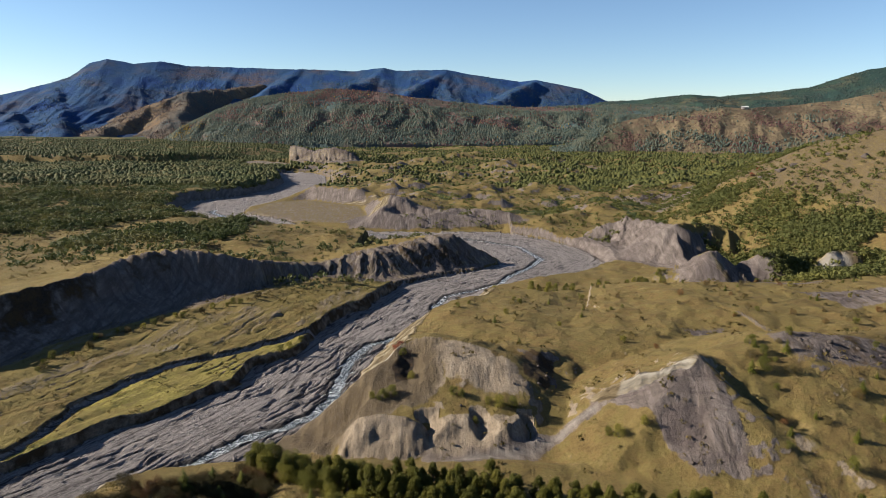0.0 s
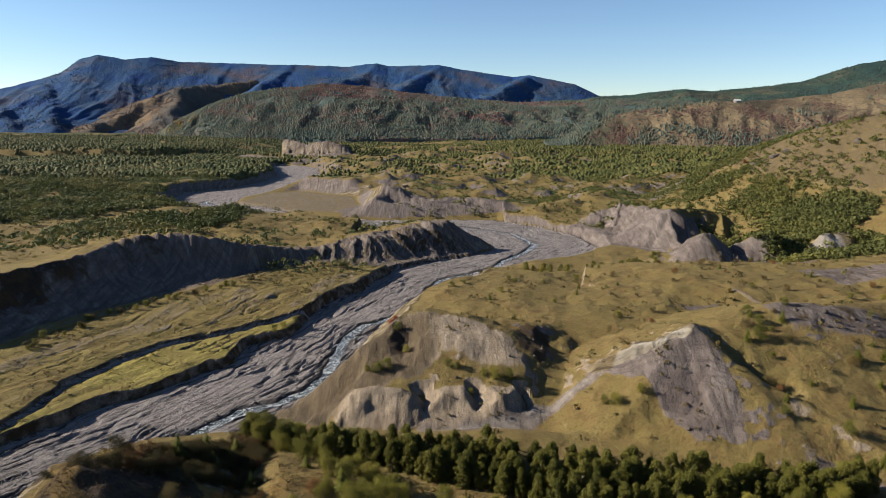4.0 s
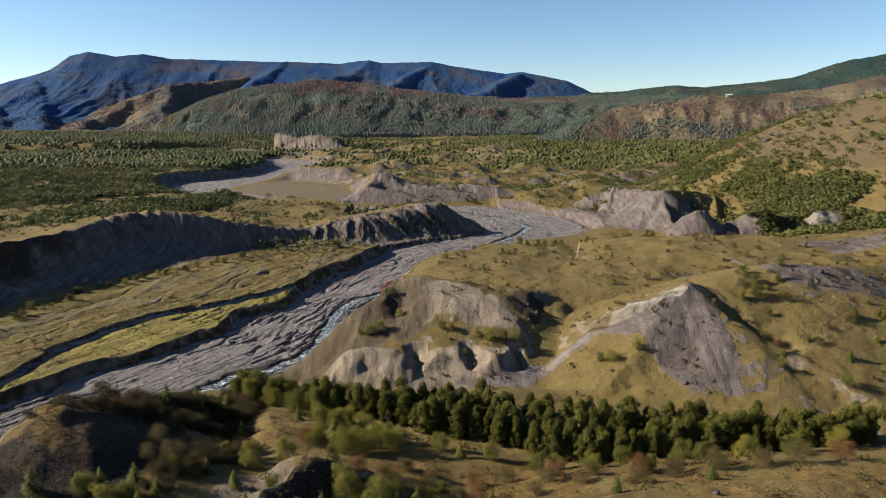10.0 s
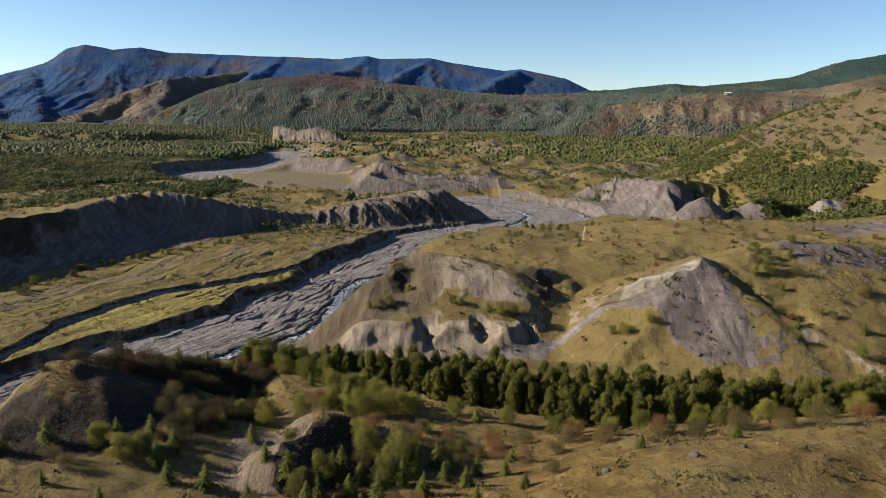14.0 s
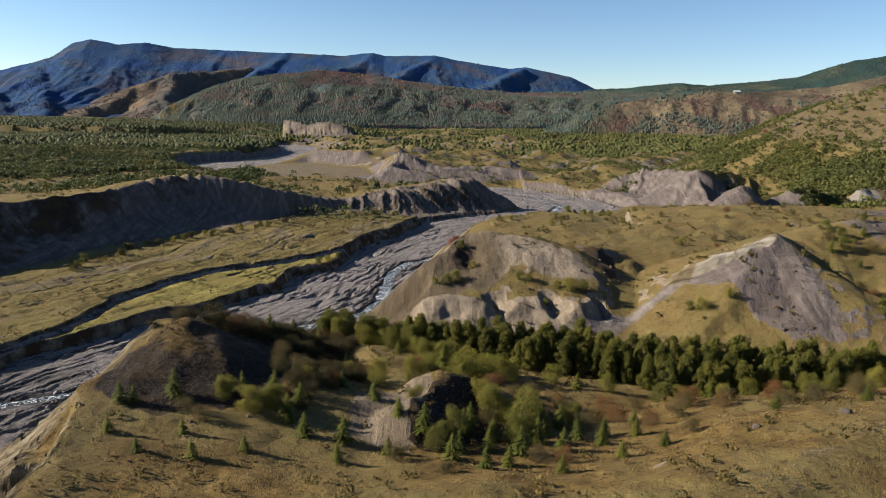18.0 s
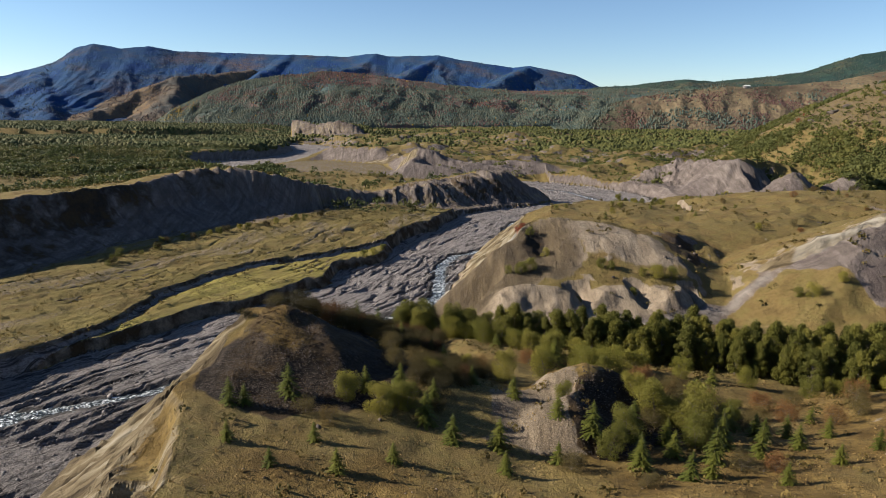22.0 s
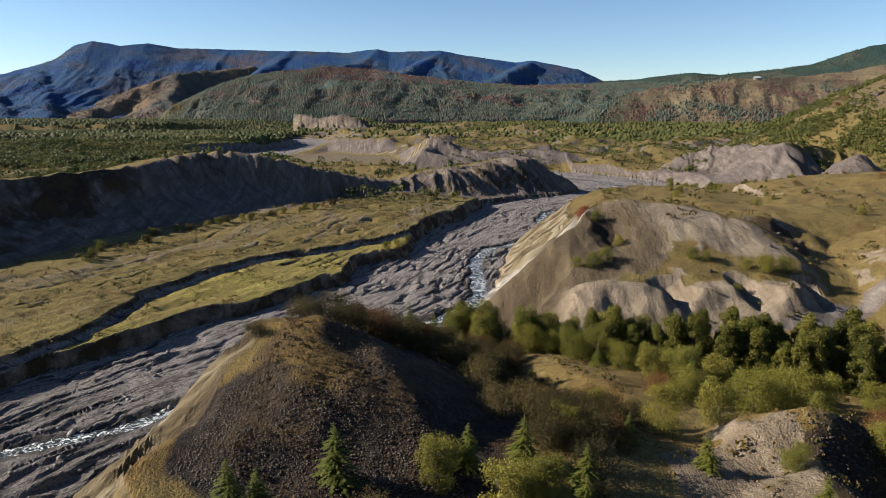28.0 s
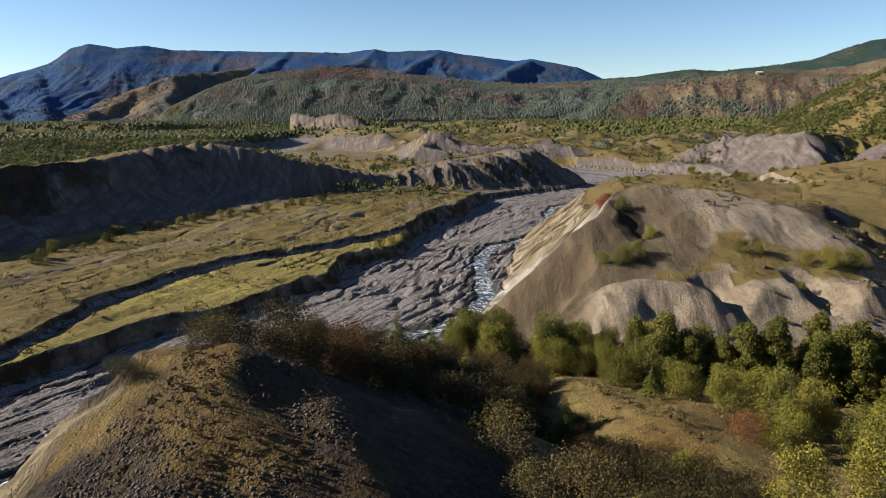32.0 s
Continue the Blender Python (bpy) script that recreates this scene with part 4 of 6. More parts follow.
bank.data.foreach_set("vector", np.stack([COVER["bank_u"].ravel(), COVER["bank_v"].ravel(), 0 * GX.ravel()], -1).astype(np.float32).ravel())
white = np.maximum.reduce([0.14 * band([(4, 157.5), (24, 162), (35, 169), (42, 172)], 1.6, 1.2), 0.26 * band([(67, 170.4), (60, 170.5), (52, 173.2)], 1.4, 0.8), 0.42 * patch([(204, 351), (213, 354), (222, 355), (222, 346), (208, 342)], 1.5), 0.45 * patch([(-40, 195), (-42, 206), (-34, 220), (-22, 220), (-14.5, 209), (-14, 203), (-24, 199)], 2.5)])
zone("zone_c", np.clip(mauve, 0, 1), soil * (1 - white), np.clip(floor, 0, 1), white)
flow = ground.data.attributes.new("flow", "FLOAT_VECTOR", "POINT")
flow.data.foreach_set("vector", np.stack([COVER["u"].ravel(), COVER["v"].ravel(), 0 * GX.ravel()], -1).astype(np.float32).ravel())
ochre = 0.85 * (SIDE < 0) * (1 - step(108, 130, GY + 8 * fbm(GX, GY, 20, 3, 137))) * step(-0.5, 0.2, fbm(GX, GY, 24, 3, 139))
zone("zone_a", COVER["gravel"], np.clip(scree, 0, 1), np.clip(pale, 0, 1), ochre)
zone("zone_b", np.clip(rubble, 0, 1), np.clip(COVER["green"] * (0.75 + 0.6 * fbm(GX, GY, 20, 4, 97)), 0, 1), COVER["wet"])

# ---- the stream ----
sp = np.array(STREAM)
su = np.concatenate([[0], np.cumsum(np.hypot(np.diff(sp[:, 0]), np.diff(sp[:, 1])))])
sl = np.arange(0, su[-1], 1.2)
cx, cy, cw = (np.interp(sl, su, sp[:, i]) for i in range(3))
kern = np.ones(9) / 9
cx, cy = (np.convolve(np.pad(c, 4, "edge"), kern, "valid") for c in (cx, cy))
tx, ty = np.gradient(cx), np.gradient(cy)
ln = np.hypot(tx, ty)
across = np.linspace(-1, 1, 9)
WX = cx[:, None] - (ty / ln)[:, None] * across[None] * (0.62 * cw + 2.2)[:, None]
WY = cy[:, None] + (tx / ln)[:, None] * across[None] * (0.62 * cw + 2.2)[:, None]
WZ = -0.012 * np.clip(WY - 320, 0, 1300) - 0.22 + 0.10 * fbm(WX, WY, 1.8, 3, 19)
stream = mesh_object("stream", np.stack([WX.ravel(), WY.ravel(), WZ.ravel()], -1), sheet(9, len(sl)), MAT_WATER, smooth=True)
tagged(stream, "shallow mountain stream with white rapids in its gravel bed", "water", kind="structure")


# ---- mountains ----
def ridge_rise(X, Y, spurs):
    """The height of ridges that fall away to both sides: each a line of x, y, z, and its slopes on the left and right of its way."""
    high = np.full(X.shape, -400.0)
    for pts, sl, sr in spurs:
        d, (z,), _ = along(X, Y, pts)
        slope = 0.5 * (sl + sr) + 0.5 * (sl - sr) * along.lean
        high = smax(high, z - slope * (np.sqrt(d * d + 900) - 30), 18)
    return high


def mountain(name, crest, foot, mat, label, seed=1, nu=260, nv=60, bow=1.2, gully=120.0, depth=12.0, spurs=()):
    """A slope from a foot line up to a crest line, with spurs and gullies, and a back that falls away."""
    crest, foot = np.array(crest, float), np.array(foot, float)

    def resample(p):
        s = np.concatenate([[0], np.cumsum(np.hypot(np.diff(p[:, 0]), np.diff(p[:, 1])))])
        q = np.linspace(0, s[-1], nu)
        return np.stack([np.interp(q, s, p[:, i]) for i in range(3)], -1)
    c, f = resample(crest), resample(foot)
    v = np.concatenate([np.linspace(0, 1, nv), [1.08, 1.25, 1.6]])
    P = f[None] + (c - f)[None] * v[:, None, None]
    up = np.where(v <= 1, v ** bow, 1 - (v - 1) * 1.2)
    P[..., 2] = f[None, :, 2] + (c[:, 2] - f[:, 2])[None] * up[:, None]
    if spurs:
        P[..., 2] = np.where(v[:, None] < 0.999, np.minimum(smax(P[..., 2], ridge_rise(P[..., 0], P[..., 1], spurs), 15), c[None, :, 2] + 60 * (1 - v[:, None])), P[..., 2])
    body = (np.sin(np.pi * np.clip(v, 0, 1)) ** 0.8 * (1 - np.clip(v, 0, 1) ** 4))[:, None]
    s = np.linspace(0, np.hypot(*(c[-1, :2] - c[0, :2])), nu)[None] + 0 * P[..., 2]
    bend = 0.6 * gully * fbm(P[..., 0], P[..., 1], 4 * gully, 2, seed + 3)
    P[..., 2] += body * depth * (ridged(s + bend, P[..., 1] * 0.2, gully, 3, seed) - 0.9 + 0.8 * fbm(P[..., 0], P[..., 1], 1.5 * gully, 4, seed + 5))
    P[0, :, 2] -= 40
    P[..., 2] += 2.5 * fbm(P[..., 0], P[..., 1], 60, 3, seed + 9) * (v[:, None] > 0.02)
    ob = mesh_object(name, P.reshape(-1, 3), sheet(nu, len(v)), mat, smooth=True)
    tagged(ob, label, "mountain", kind="structure")
    return P[:nv]


def massif(name, spurs, box, step_m, mat, label, seed):
    """A mountain shoulder made of ridges alone."""
    X, Y = np.meshgrid(np.arange(box[0], box[1], step_m), np.arange(box[2], box[3], step_m))
    Z = ridge_rise(X + 40 * fbm(X, Y, 220, 3, seed), Y + 40 * fbm(X, Y, 220, 3, seed + 1), spurs)
    Z = Z + 9 * (ridged(X, Y, 130, 3, seed + 2) - 0.9) + 2.5 * fbm(X, Y, 40, 3, seed + 4)
    P = np.stack([X, Y, np.clip(Z, -120, None)], -1)
    tagged(mesh_object(name, P.reshape(-1, 3), sheet(X.shape[1], X.shape[0]), mat, smooth=True), label, "mountain", kind="structure")
    return P


# distance haze of the back mountain is painted into its blue base colour
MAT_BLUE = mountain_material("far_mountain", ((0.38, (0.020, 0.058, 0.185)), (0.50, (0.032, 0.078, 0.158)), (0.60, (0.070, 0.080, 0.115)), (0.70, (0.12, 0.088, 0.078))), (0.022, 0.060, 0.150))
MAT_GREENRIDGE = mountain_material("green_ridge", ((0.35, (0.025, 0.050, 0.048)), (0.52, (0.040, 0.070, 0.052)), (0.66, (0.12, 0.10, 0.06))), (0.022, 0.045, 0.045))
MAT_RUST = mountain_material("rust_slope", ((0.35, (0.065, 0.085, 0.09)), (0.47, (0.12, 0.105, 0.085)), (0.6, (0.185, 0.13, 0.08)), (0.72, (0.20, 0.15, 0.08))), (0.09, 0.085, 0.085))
# dark stops raised and greyed to carry the haze over the hill
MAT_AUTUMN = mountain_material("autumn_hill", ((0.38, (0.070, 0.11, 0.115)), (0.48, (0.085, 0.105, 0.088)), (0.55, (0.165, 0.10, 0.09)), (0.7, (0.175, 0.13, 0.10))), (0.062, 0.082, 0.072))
MAT_TANHILL = mountain_material("tan_hill", ((0.36, (0.045, 0.055, 0.035)), (0.46, (0.12, 0.090, 0.06)), (0.54, (0.18, 0.142, 0.088)), (0.7, (0.215, 0.168, 0.10))), (0.105, 0.085, 0.062))
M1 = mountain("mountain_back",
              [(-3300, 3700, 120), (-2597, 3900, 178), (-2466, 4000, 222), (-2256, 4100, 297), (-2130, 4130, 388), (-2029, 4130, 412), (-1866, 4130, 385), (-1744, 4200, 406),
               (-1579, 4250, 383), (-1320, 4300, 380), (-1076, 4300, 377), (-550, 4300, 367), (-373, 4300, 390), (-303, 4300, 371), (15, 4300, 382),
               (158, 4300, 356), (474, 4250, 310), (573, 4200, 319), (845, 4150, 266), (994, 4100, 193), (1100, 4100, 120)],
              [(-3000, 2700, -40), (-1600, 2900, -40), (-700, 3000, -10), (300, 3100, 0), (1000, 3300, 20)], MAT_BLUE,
              "long forested mountain ridge, coloured blue for haze", 3, 520, 110, 1.35, 210.0, 16.0,
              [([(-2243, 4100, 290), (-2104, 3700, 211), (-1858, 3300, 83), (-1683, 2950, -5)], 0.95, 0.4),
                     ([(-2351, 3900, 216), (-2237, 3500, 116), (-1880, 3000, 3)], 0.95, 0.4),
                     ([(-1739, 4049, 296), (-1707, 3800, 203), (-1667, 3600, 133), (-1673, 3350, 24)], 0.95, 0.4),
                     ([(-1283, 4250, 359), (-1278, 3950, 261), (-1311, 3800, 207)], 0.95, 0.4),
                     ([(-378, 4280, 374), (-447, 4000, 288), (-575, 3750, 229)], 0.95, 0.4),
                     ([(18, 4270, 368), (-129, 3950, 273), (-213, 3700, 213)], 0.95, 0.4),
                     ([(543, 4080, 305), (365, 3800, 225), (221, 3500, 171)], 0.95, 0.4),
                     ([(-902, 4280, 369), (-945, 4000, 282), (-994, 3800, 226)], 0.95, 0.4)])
M2 = massif("mountain_spur", [([(-1045, 4000, 265), (-1215, 3800, 224), (-1359, 3600, 206), (-1246, 3250, 102), (-1204, 2950, 11), (-1178, 2820, -24)], 0.95, 0.42),
                             ([(-1359, 3600, 206), (-1469, 3350, 109), (-1521, 3100, 37), (-1537, 2920, -17)], 0.95, 0.42)],
            (-1800, -800, 2780, 4000), 9.0, MAT_RUST, "rust and brown autumn mountain spur", 5)
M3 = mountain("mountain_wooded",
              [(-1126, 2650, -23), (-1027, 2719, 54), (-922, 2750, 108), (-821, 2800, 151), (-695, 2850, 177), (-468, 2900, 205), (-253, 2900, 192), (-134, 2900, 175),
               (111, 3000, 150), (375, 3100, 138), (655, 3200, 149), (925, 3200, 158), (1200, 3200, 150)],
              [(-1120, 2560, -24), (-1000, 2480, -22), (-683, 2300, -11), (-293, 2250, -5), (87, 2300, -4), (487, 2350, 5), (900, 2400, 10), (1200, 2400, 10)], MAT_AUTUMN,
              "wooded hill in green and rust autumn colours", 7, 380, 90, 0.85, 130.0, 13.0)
M5 = mountain("mountain_right",
              [(700, 4000, 140), (905, 3800, 184), (1037, 3700, 189), (1190, 3600, 209), (1274, 3500, 218), (1423, 3500, 208), (1658, 3500, 231), (1839, 3400, 255), (1978, 3400, 303),
               (2117, 3400, 344), (2309, 3400, 377), (2741, 3300, 441), (3300, 3200, 480)],
              [(600, 3000, 20), (900, 2700, 20), (1500, 2500, 40), (2200, 2400, 60), (3000, 2300, 80)], MAT_GREENRIDGE,
              "dark forested ridge under the sky", 9, 260, 60, 1.0, 170.0, 14.0)
M4 = mountain("mountain_tan",
              [(300, 1880, 8), (361, 1900, 24), (483, 1950, 77), (656, 1980, 112), (827, 1990, 131), (898, 1996, 128), (1027, 2050, 135), (1229, 2100, 156), (1469, 2150, 204), (1837, 2200, 265), (2400, 2200, 330)],
              [(310, 1840, 2), (383, 1800, 5), (587, 1750, 3), (791, 1690, 0), (1116, 1600, 5), (1500, 1500, 10), (2000, 1500, 20)], MAT_TANHILL,
              "tan grassy hill with rust-coloured woods", 11, 300, 80, 0.8, 120.0, 9.0)


# ---- plants ----
def part(name, verts, faces, mat, parent, label="", smooth=False):
    return mesh_object(name, verts, faces, mat, parent, label, smooth)


def leaf_cloud(rng, centres, size, squash=0.8, facing=None, loose=0.6):
    """One small four-cornered leaf clump at each centre, turned at random, or roughly outwards where facing is given."""
    n = len(centres)
    face = rng.normal(size=(n, 3))
    if facing is not None:
        face = facing + loose * face
    face /= np.linalg.norm(face, axis=1)[:, None]
    a = np.cross(face, rng.normal(size=(n, 3)))
    a /= np.linalg.norm(a, axis=1)[:, None]
    b = np.cross(face, a)
    s = (np.asarray(size) * rng.uniform(0.6, 1.35, n))[:, None]
    V = np.stack([centres - a * s, centres + b * s * squash, centres + a * s, centres - b * s * squash * rng.uniform(0.4, 1, (n, 1))], 1)
    return V.reshape(-1, 3), np.arange(4 * n).reshape(n, 4)


def tube(points, radii, sides=6):
    pts, rr = np.asarray(points, float), np.asarray(radii, float)
    ang = np.linspace(0, 2 * np.pi, sides, endpoint=False)
    V = []
    for i, (p, r) in enumerate(zip(pts, rr)):
        d = pts[min(i + 1, len(pts) - 1)] - pts[max(i - 1, 0)]
        d = d / (np.linalg.norm(d) + 1e-9)
        u = np.cross(d, (0.3, 0.9, 0.1))
        u /= np.linalg.norm(u)
        w = np.cross(d, u)
        V.append(p + r * (np.cos(ang)[:, None] * u + np.sin(ang)[:, None] * w))
    F = [[i * sides + k, i * sides + (k + 1) % sides, (i + 1) * sides + (k + 1) % sides, (i + 1) * sides + k]
         for i in range(len(pts) - 1) for k in range(sides)]
    return np.concatenate(V), np.array(F)


def join(pieces):
    V, F, n = [], [], 0
    for v, f in pieces:
        V.append(v)
        F.append(f + n)
        n += len(v)
    return np.concatenate(V), np.concatenate(F)


def broadleaf(name, seed, h, w, mat, label, category="tree", leaves=1500, low=0.05, leaf=0.2, stems=1, limbs=26, lobe=1.0):
    """A tree or bush: stems with limbs, and a crown of lobes made of many small leaf clumps."""
    rng = np.random.default_rng(seed)
    root = tagged(new(name), label, category)
    wood, lobes = [], []
    for s in range(stems):
        a0 = rng.uniform(0, 2 * np.pi)
        lean = 0.04 * h if stems == 1 else 0.28 * w
        topp = np.array([math.cos(a0) * lean, math.sin(a0) * lean, h * rng.uniform(0.78, 0.92)])
        line = [np.array([0, 0, -0.3]) + topp * t * np.array([t, t, 1]) + rng.normal(0, 0.012 * h, 3) * t for t in np.linspace(0, 1, 6)]
        wood.append(tube(line, np.linspace(0.022 * h, 0.004 * h, 6) / math.sqrt(stems)))
        for k in range(max(7, limbs // stems)):
            t = low + (0.97 - low) * (k + rng.random()) / max(7, limbs // stems)
            base = topp * t * np.array([t, t, 1])
            a = rng.uniform(0, 2 * np.pi)
            reach = w * 0.46 * math.sin(math.pi * (0.08 + 0.9 * t) ** 0.75) ** 0.7 * rng.uniform(0.55, 1.1)
            tip = base + np.array([math.cos(a) * reach, math.sin(a) * reach, reach * rng.uniform(0.0, 0.5)])
            wood.append(tube([base, 0.5 * (base + tip) + (0, 0, 0.03 * h), tip], [0.008 * h, 0.005 * h, 0.002 * h], 4))
            lobes.append((tip * 0.85 + base * 0.15, lobe * w * rng.uniform(0.15, 0.25)))
        lobes.append((topp, w * 0.2))
    cl = np.array([l[0] for l in lobes])
    cr = np.array([l[1] for l in lobes])
    pick = rng.choice(len(lobes), leaves, p=cr ** 2 / np.sum(cr ** 2))
    d = rng.normal(size=(leaves, 3))
    d /= np.linalg.norm(d, axis=1)[:, None]
    C = cl[pick] + d * (cr[pick] * rng.uniform(0.55, 1.12, leaves))[:, None] * (1, 1, 0.95)
    C[:, 2] = np.clip(C[:, 2], 0.03 * h, None)
    part("trunk", *join(wood), MAT_BARK, root)
    part("crown", *leaf_cloud(rng, C, leaf, 0.8, d, 0.75), mat, root)["kind"] = "stuff"
    return root


def conifer(name, seed, h, w, label):
    """A young conifer: straight stem, whorls of drooping boughs with needle sprays."""
    rng = np.random.default_rng(seed)
    root = tagged(new(name), label, "conifer")
    part("trunk", *tube([(0, 0, -0.2), (0.01 * h, 0, 0.5 * h), (0, 0, h)], [0.02 * h, 0.012 * h, 0.002 * h]), MAT_BARK, root)
    V, n = [], 0
    z = 0.07 * h
    while z < 0.97 * h:
        f = 1 - z / h
        for k in range(int(8 + 7 * f)):
            a = rng.uniform(0, 2 * np.pi)
            L = 0.5 * w * (f ** 0.85) * rng.uniform(0.75, 1.15) + 0.02 * h
            out, side = np.array([math.cos(a), math.sin(a), 0]), np.array([-math.sin(a), math.cos(a), 0])
            drop = np.array([0, 0, -L * rng.uniform(0.12, 0.4)])
            base = np.array([0, 0, z])
            for q in range(6):
                t0, t1 = q / 6, (q + 1.4) / 6
                wd = 0.19 * L * (1 - 0.7 * t0)
                p0, p1 = base + out * L * t0 + drop * t0 ** 1.5, base + out * L * min(t1, 1.08) + drop * t1 ** 1.5
                up = np.array([0, 0, rng.uniform(-0.25, 0.25) * wd])
                V += [p0, 0.5 * (p0 + p1) + side * wd + up - (0, 0, 0.25 * wd), p1, 0.5 * (p0 + p1) - side * wd - up - (0, 0, 0.25 * wd)]
        z += h * 0.048 * (0.6 + f)
    V = np.array(V)
    part("crown", V, np.arange(len(V)).reshape(-1, 4), MAT_SPRUCE, root)["kind"] = "stuff"
    return root


def plant(proto, x, y, scale=1.0, turn=0.0, wide=1.0):
    z = float(height(x, y)[0])
    ob = copy_thing(proto, Matrix.LocRotScale((x, y, z - 0.05), Euler((0, 0, turn)), None))
    ob.scale = (scale * wide, scale * wide, scale)
    return ob


ALDERS = [broadleaf("alder_tree", 20 + i, 9.0, 5.0, MAT_DARK, "dense dark green alder in the tree row", leaves=9000, low=0.03, leaf=0.122, limbs=46, lobe=0.68) for i in range(4)]
WILLOWS = [broadleaf("willow_tree", 40 + i, 6.0, 4.6, MAT_ALDER, "loose yellow-green young tree on dry grass", leaves=8000, low=0.04, leaf=0.084, stems=2) for i in range(4)]
BUSHES = [broadleaf("autumn_bush", 60 + i, 2.6, 3.4, MAT_SHRUB, "brown and rust autumn bush with many stems", "bush", 4000, 0.04, 0.056, 5) for i in range(4)]
DUSKS = [broadleaf("dark_bush", 70 + i, 2.8, 3.6, MAT_DUSK, "olive and russet bush, its colour darkened as in shade", "bush", 4400, 0.04, 0.058, 5) for i in range(3)]
BRIGHTS = [broadleaf("bright_willow", 50 + i, 4.6, 4.8, MAT_BRIGHT, "bushy yellow-green willow before the tree row", "tree", 9000, 0.02, 0.07, 5) for i in range(3)]
GREENS = [broadleaf("green_bush", 80 + i, 2.8, 3.0, MAT_ALDER, "green leafy bush with several stems", "bush", 4200, 0.04, 0.06, 4) for i in range(3)]
REDS = [broadleaf("red_bush", 66 + i, 2.6, 3.4, MAT_RED, "red autumn bush on a bare crest", "bush", 4000, 0.04, 0.056, 5) for i in range(2)]
SPRUCES = [conifer("young_conifer", 90 + i, 3.8, 3.1, "young dark green conifer standing in dry grass") for i in range(3)]
for group, obs in (("alders of the tree row", ALDERS), ("young trees on the slope", WILLOWS), ("autumn bushes", BUSHES), ("red bushes", REDS), ("green bushes", GREENS), ("dark bushes behind the hill", DUSKS), ("bright willows", BRIGHTS), ("young conifers", SPRUCES)):
    for ob in obs:
        tagged(ob, group=group)

used = {}


def put(protos, x, y, scale=1.0, wide=1.0):
    """The first planting of a kind moves the pattern itself; later ones are copies. The sandy hump stays bare."""
    hump, _, _ = along(np.array([x]), np.array([y]), [(-35.7, 138), (-34, 132), (-31, 121), (-28, 112)])
    if abs(hump[0]) < 3.6:
        return None
    i = random.randrange(len(protos))
    p = protos[i]
    if p.name not in used:
        used[p.name] = True
        p.matrix_basis = Matrix.LocRotScale((x, y, float(height(x, y)[0]) - 0.05), Euler((0, 0, 0)), (scale * wide, scale * wide, scale))
        return p
    q = plant(p, x, y, 1.0, random.uniform(0, 6.28))
    q.scale = (scale * wide, scale * wide, scale)
    return q


def line_points(pts, n):
    p = np.array(pts, float)
    s = np.concatenate([[0], np.cumsum(np.hypot(np.diff(p[:, 0]), np.diff(p[:, 1])))])
    q = np.linspace(0, s[-1], n)
    return [(np.interp(v, s, p[:, 0]), np.interp(v, s, p[:, 1])) for v in q]


random.seed(5)
# the long row of alders, four deep
for row, n, sc in (([(-6, 132), (16, 125), (30, 117), (53, 117), (70, 117), (87, 120)], 50, 0.80),
                   ([(-12, 135), (12, 129), (30, 121), (52, 120), (74, 119), (90, 122)], 52, 0.9),
                   ([(-20, 138), (-6, 136), (14, 133), (32, 126), (52, 124), (72, 122), (92, 125)], 52, 0.94),
                   ([(-26, 141), (-6, 140), (14, 138), (32, 132), (52, 128), (72, 126)], 36, 0.94)):
    for x, y in line_points(row, n):
        put(ALDERS, x + random.uniform(-1.3, 1.3), y + random.uniform(-1.3, 1.3), sc * random.uniform(0.66, 1.08), random.uniform(0.8, 1.1))
# lighter trees at the west end of the row, towards the river
for x, y in line_points([(-48, 158), (-44, 150), (-36, 145), (-28, 143), (-20, 141)], 26):
    put(WILLOWS, x + random.uniform(-2.5, 2.5), y + random.uniform(-3, 3), random.uniform(0.75, 1.15))
for x, y, s in ((-22, 127, 0.8), (-19, 125, 0.95), (-14, 126, 0.9), (-9, 122, 0.8), (-15, 118, 0.75), (50, 110, 0.7), (57, 109, 0.75), (38, 104, 0.6),
                (-12, 92, 1.05), (-8.5, 89, 1.1), (-24, 103, 0.8), (-30, 101, 0.75), (-21, 80, 0.7), (-18, 84, 0.75), (-46, 84, 0.72), (-43, 86, 0.6), (-50, 86, 0.5), (-35, 104, 0.55),
                (-10, 84, 0.7), (2, 100, 0.5), (20, 112, 0.7), (64, 106, 0.6), (-16, 100.5, 0.5)):
    put(WILLOWS, x, y, s)
for x, y, s in ((-55, 70, 0.55), (-49, 70.5, 0.7), (-38, 80, 0.95), (-41, 84, 1.05), (-33, 80, 1.0), (-27, 78, 0.7), (-22.5, 82, 1.1), (-19, 76, 1.0), (-15, 73, 0.9), (-10, 79, 1.15),
                (-4, 81, 1.0), (-62, 81.6, 0.85), (-60.5, 82.2, 0.7), (-56.5, 85.5, 1.1), (-35, 95, 0.75), (-1, 86, 0.9), (3, 78, 0.7), (-30, 122, 1.35), (-53, 125, 1.5), (-47, 128, 1.1),
                (-36, 115, 0.7), (-16, 88, 1.1), (-12, 75, 0.8), (-6, 72, 0.7), (28, 88, 0.7), (44, 92, 0.8), (-38, 124, 1.0), (10, 95, 0.7)):
    put(SPRUCES, x, y, s)
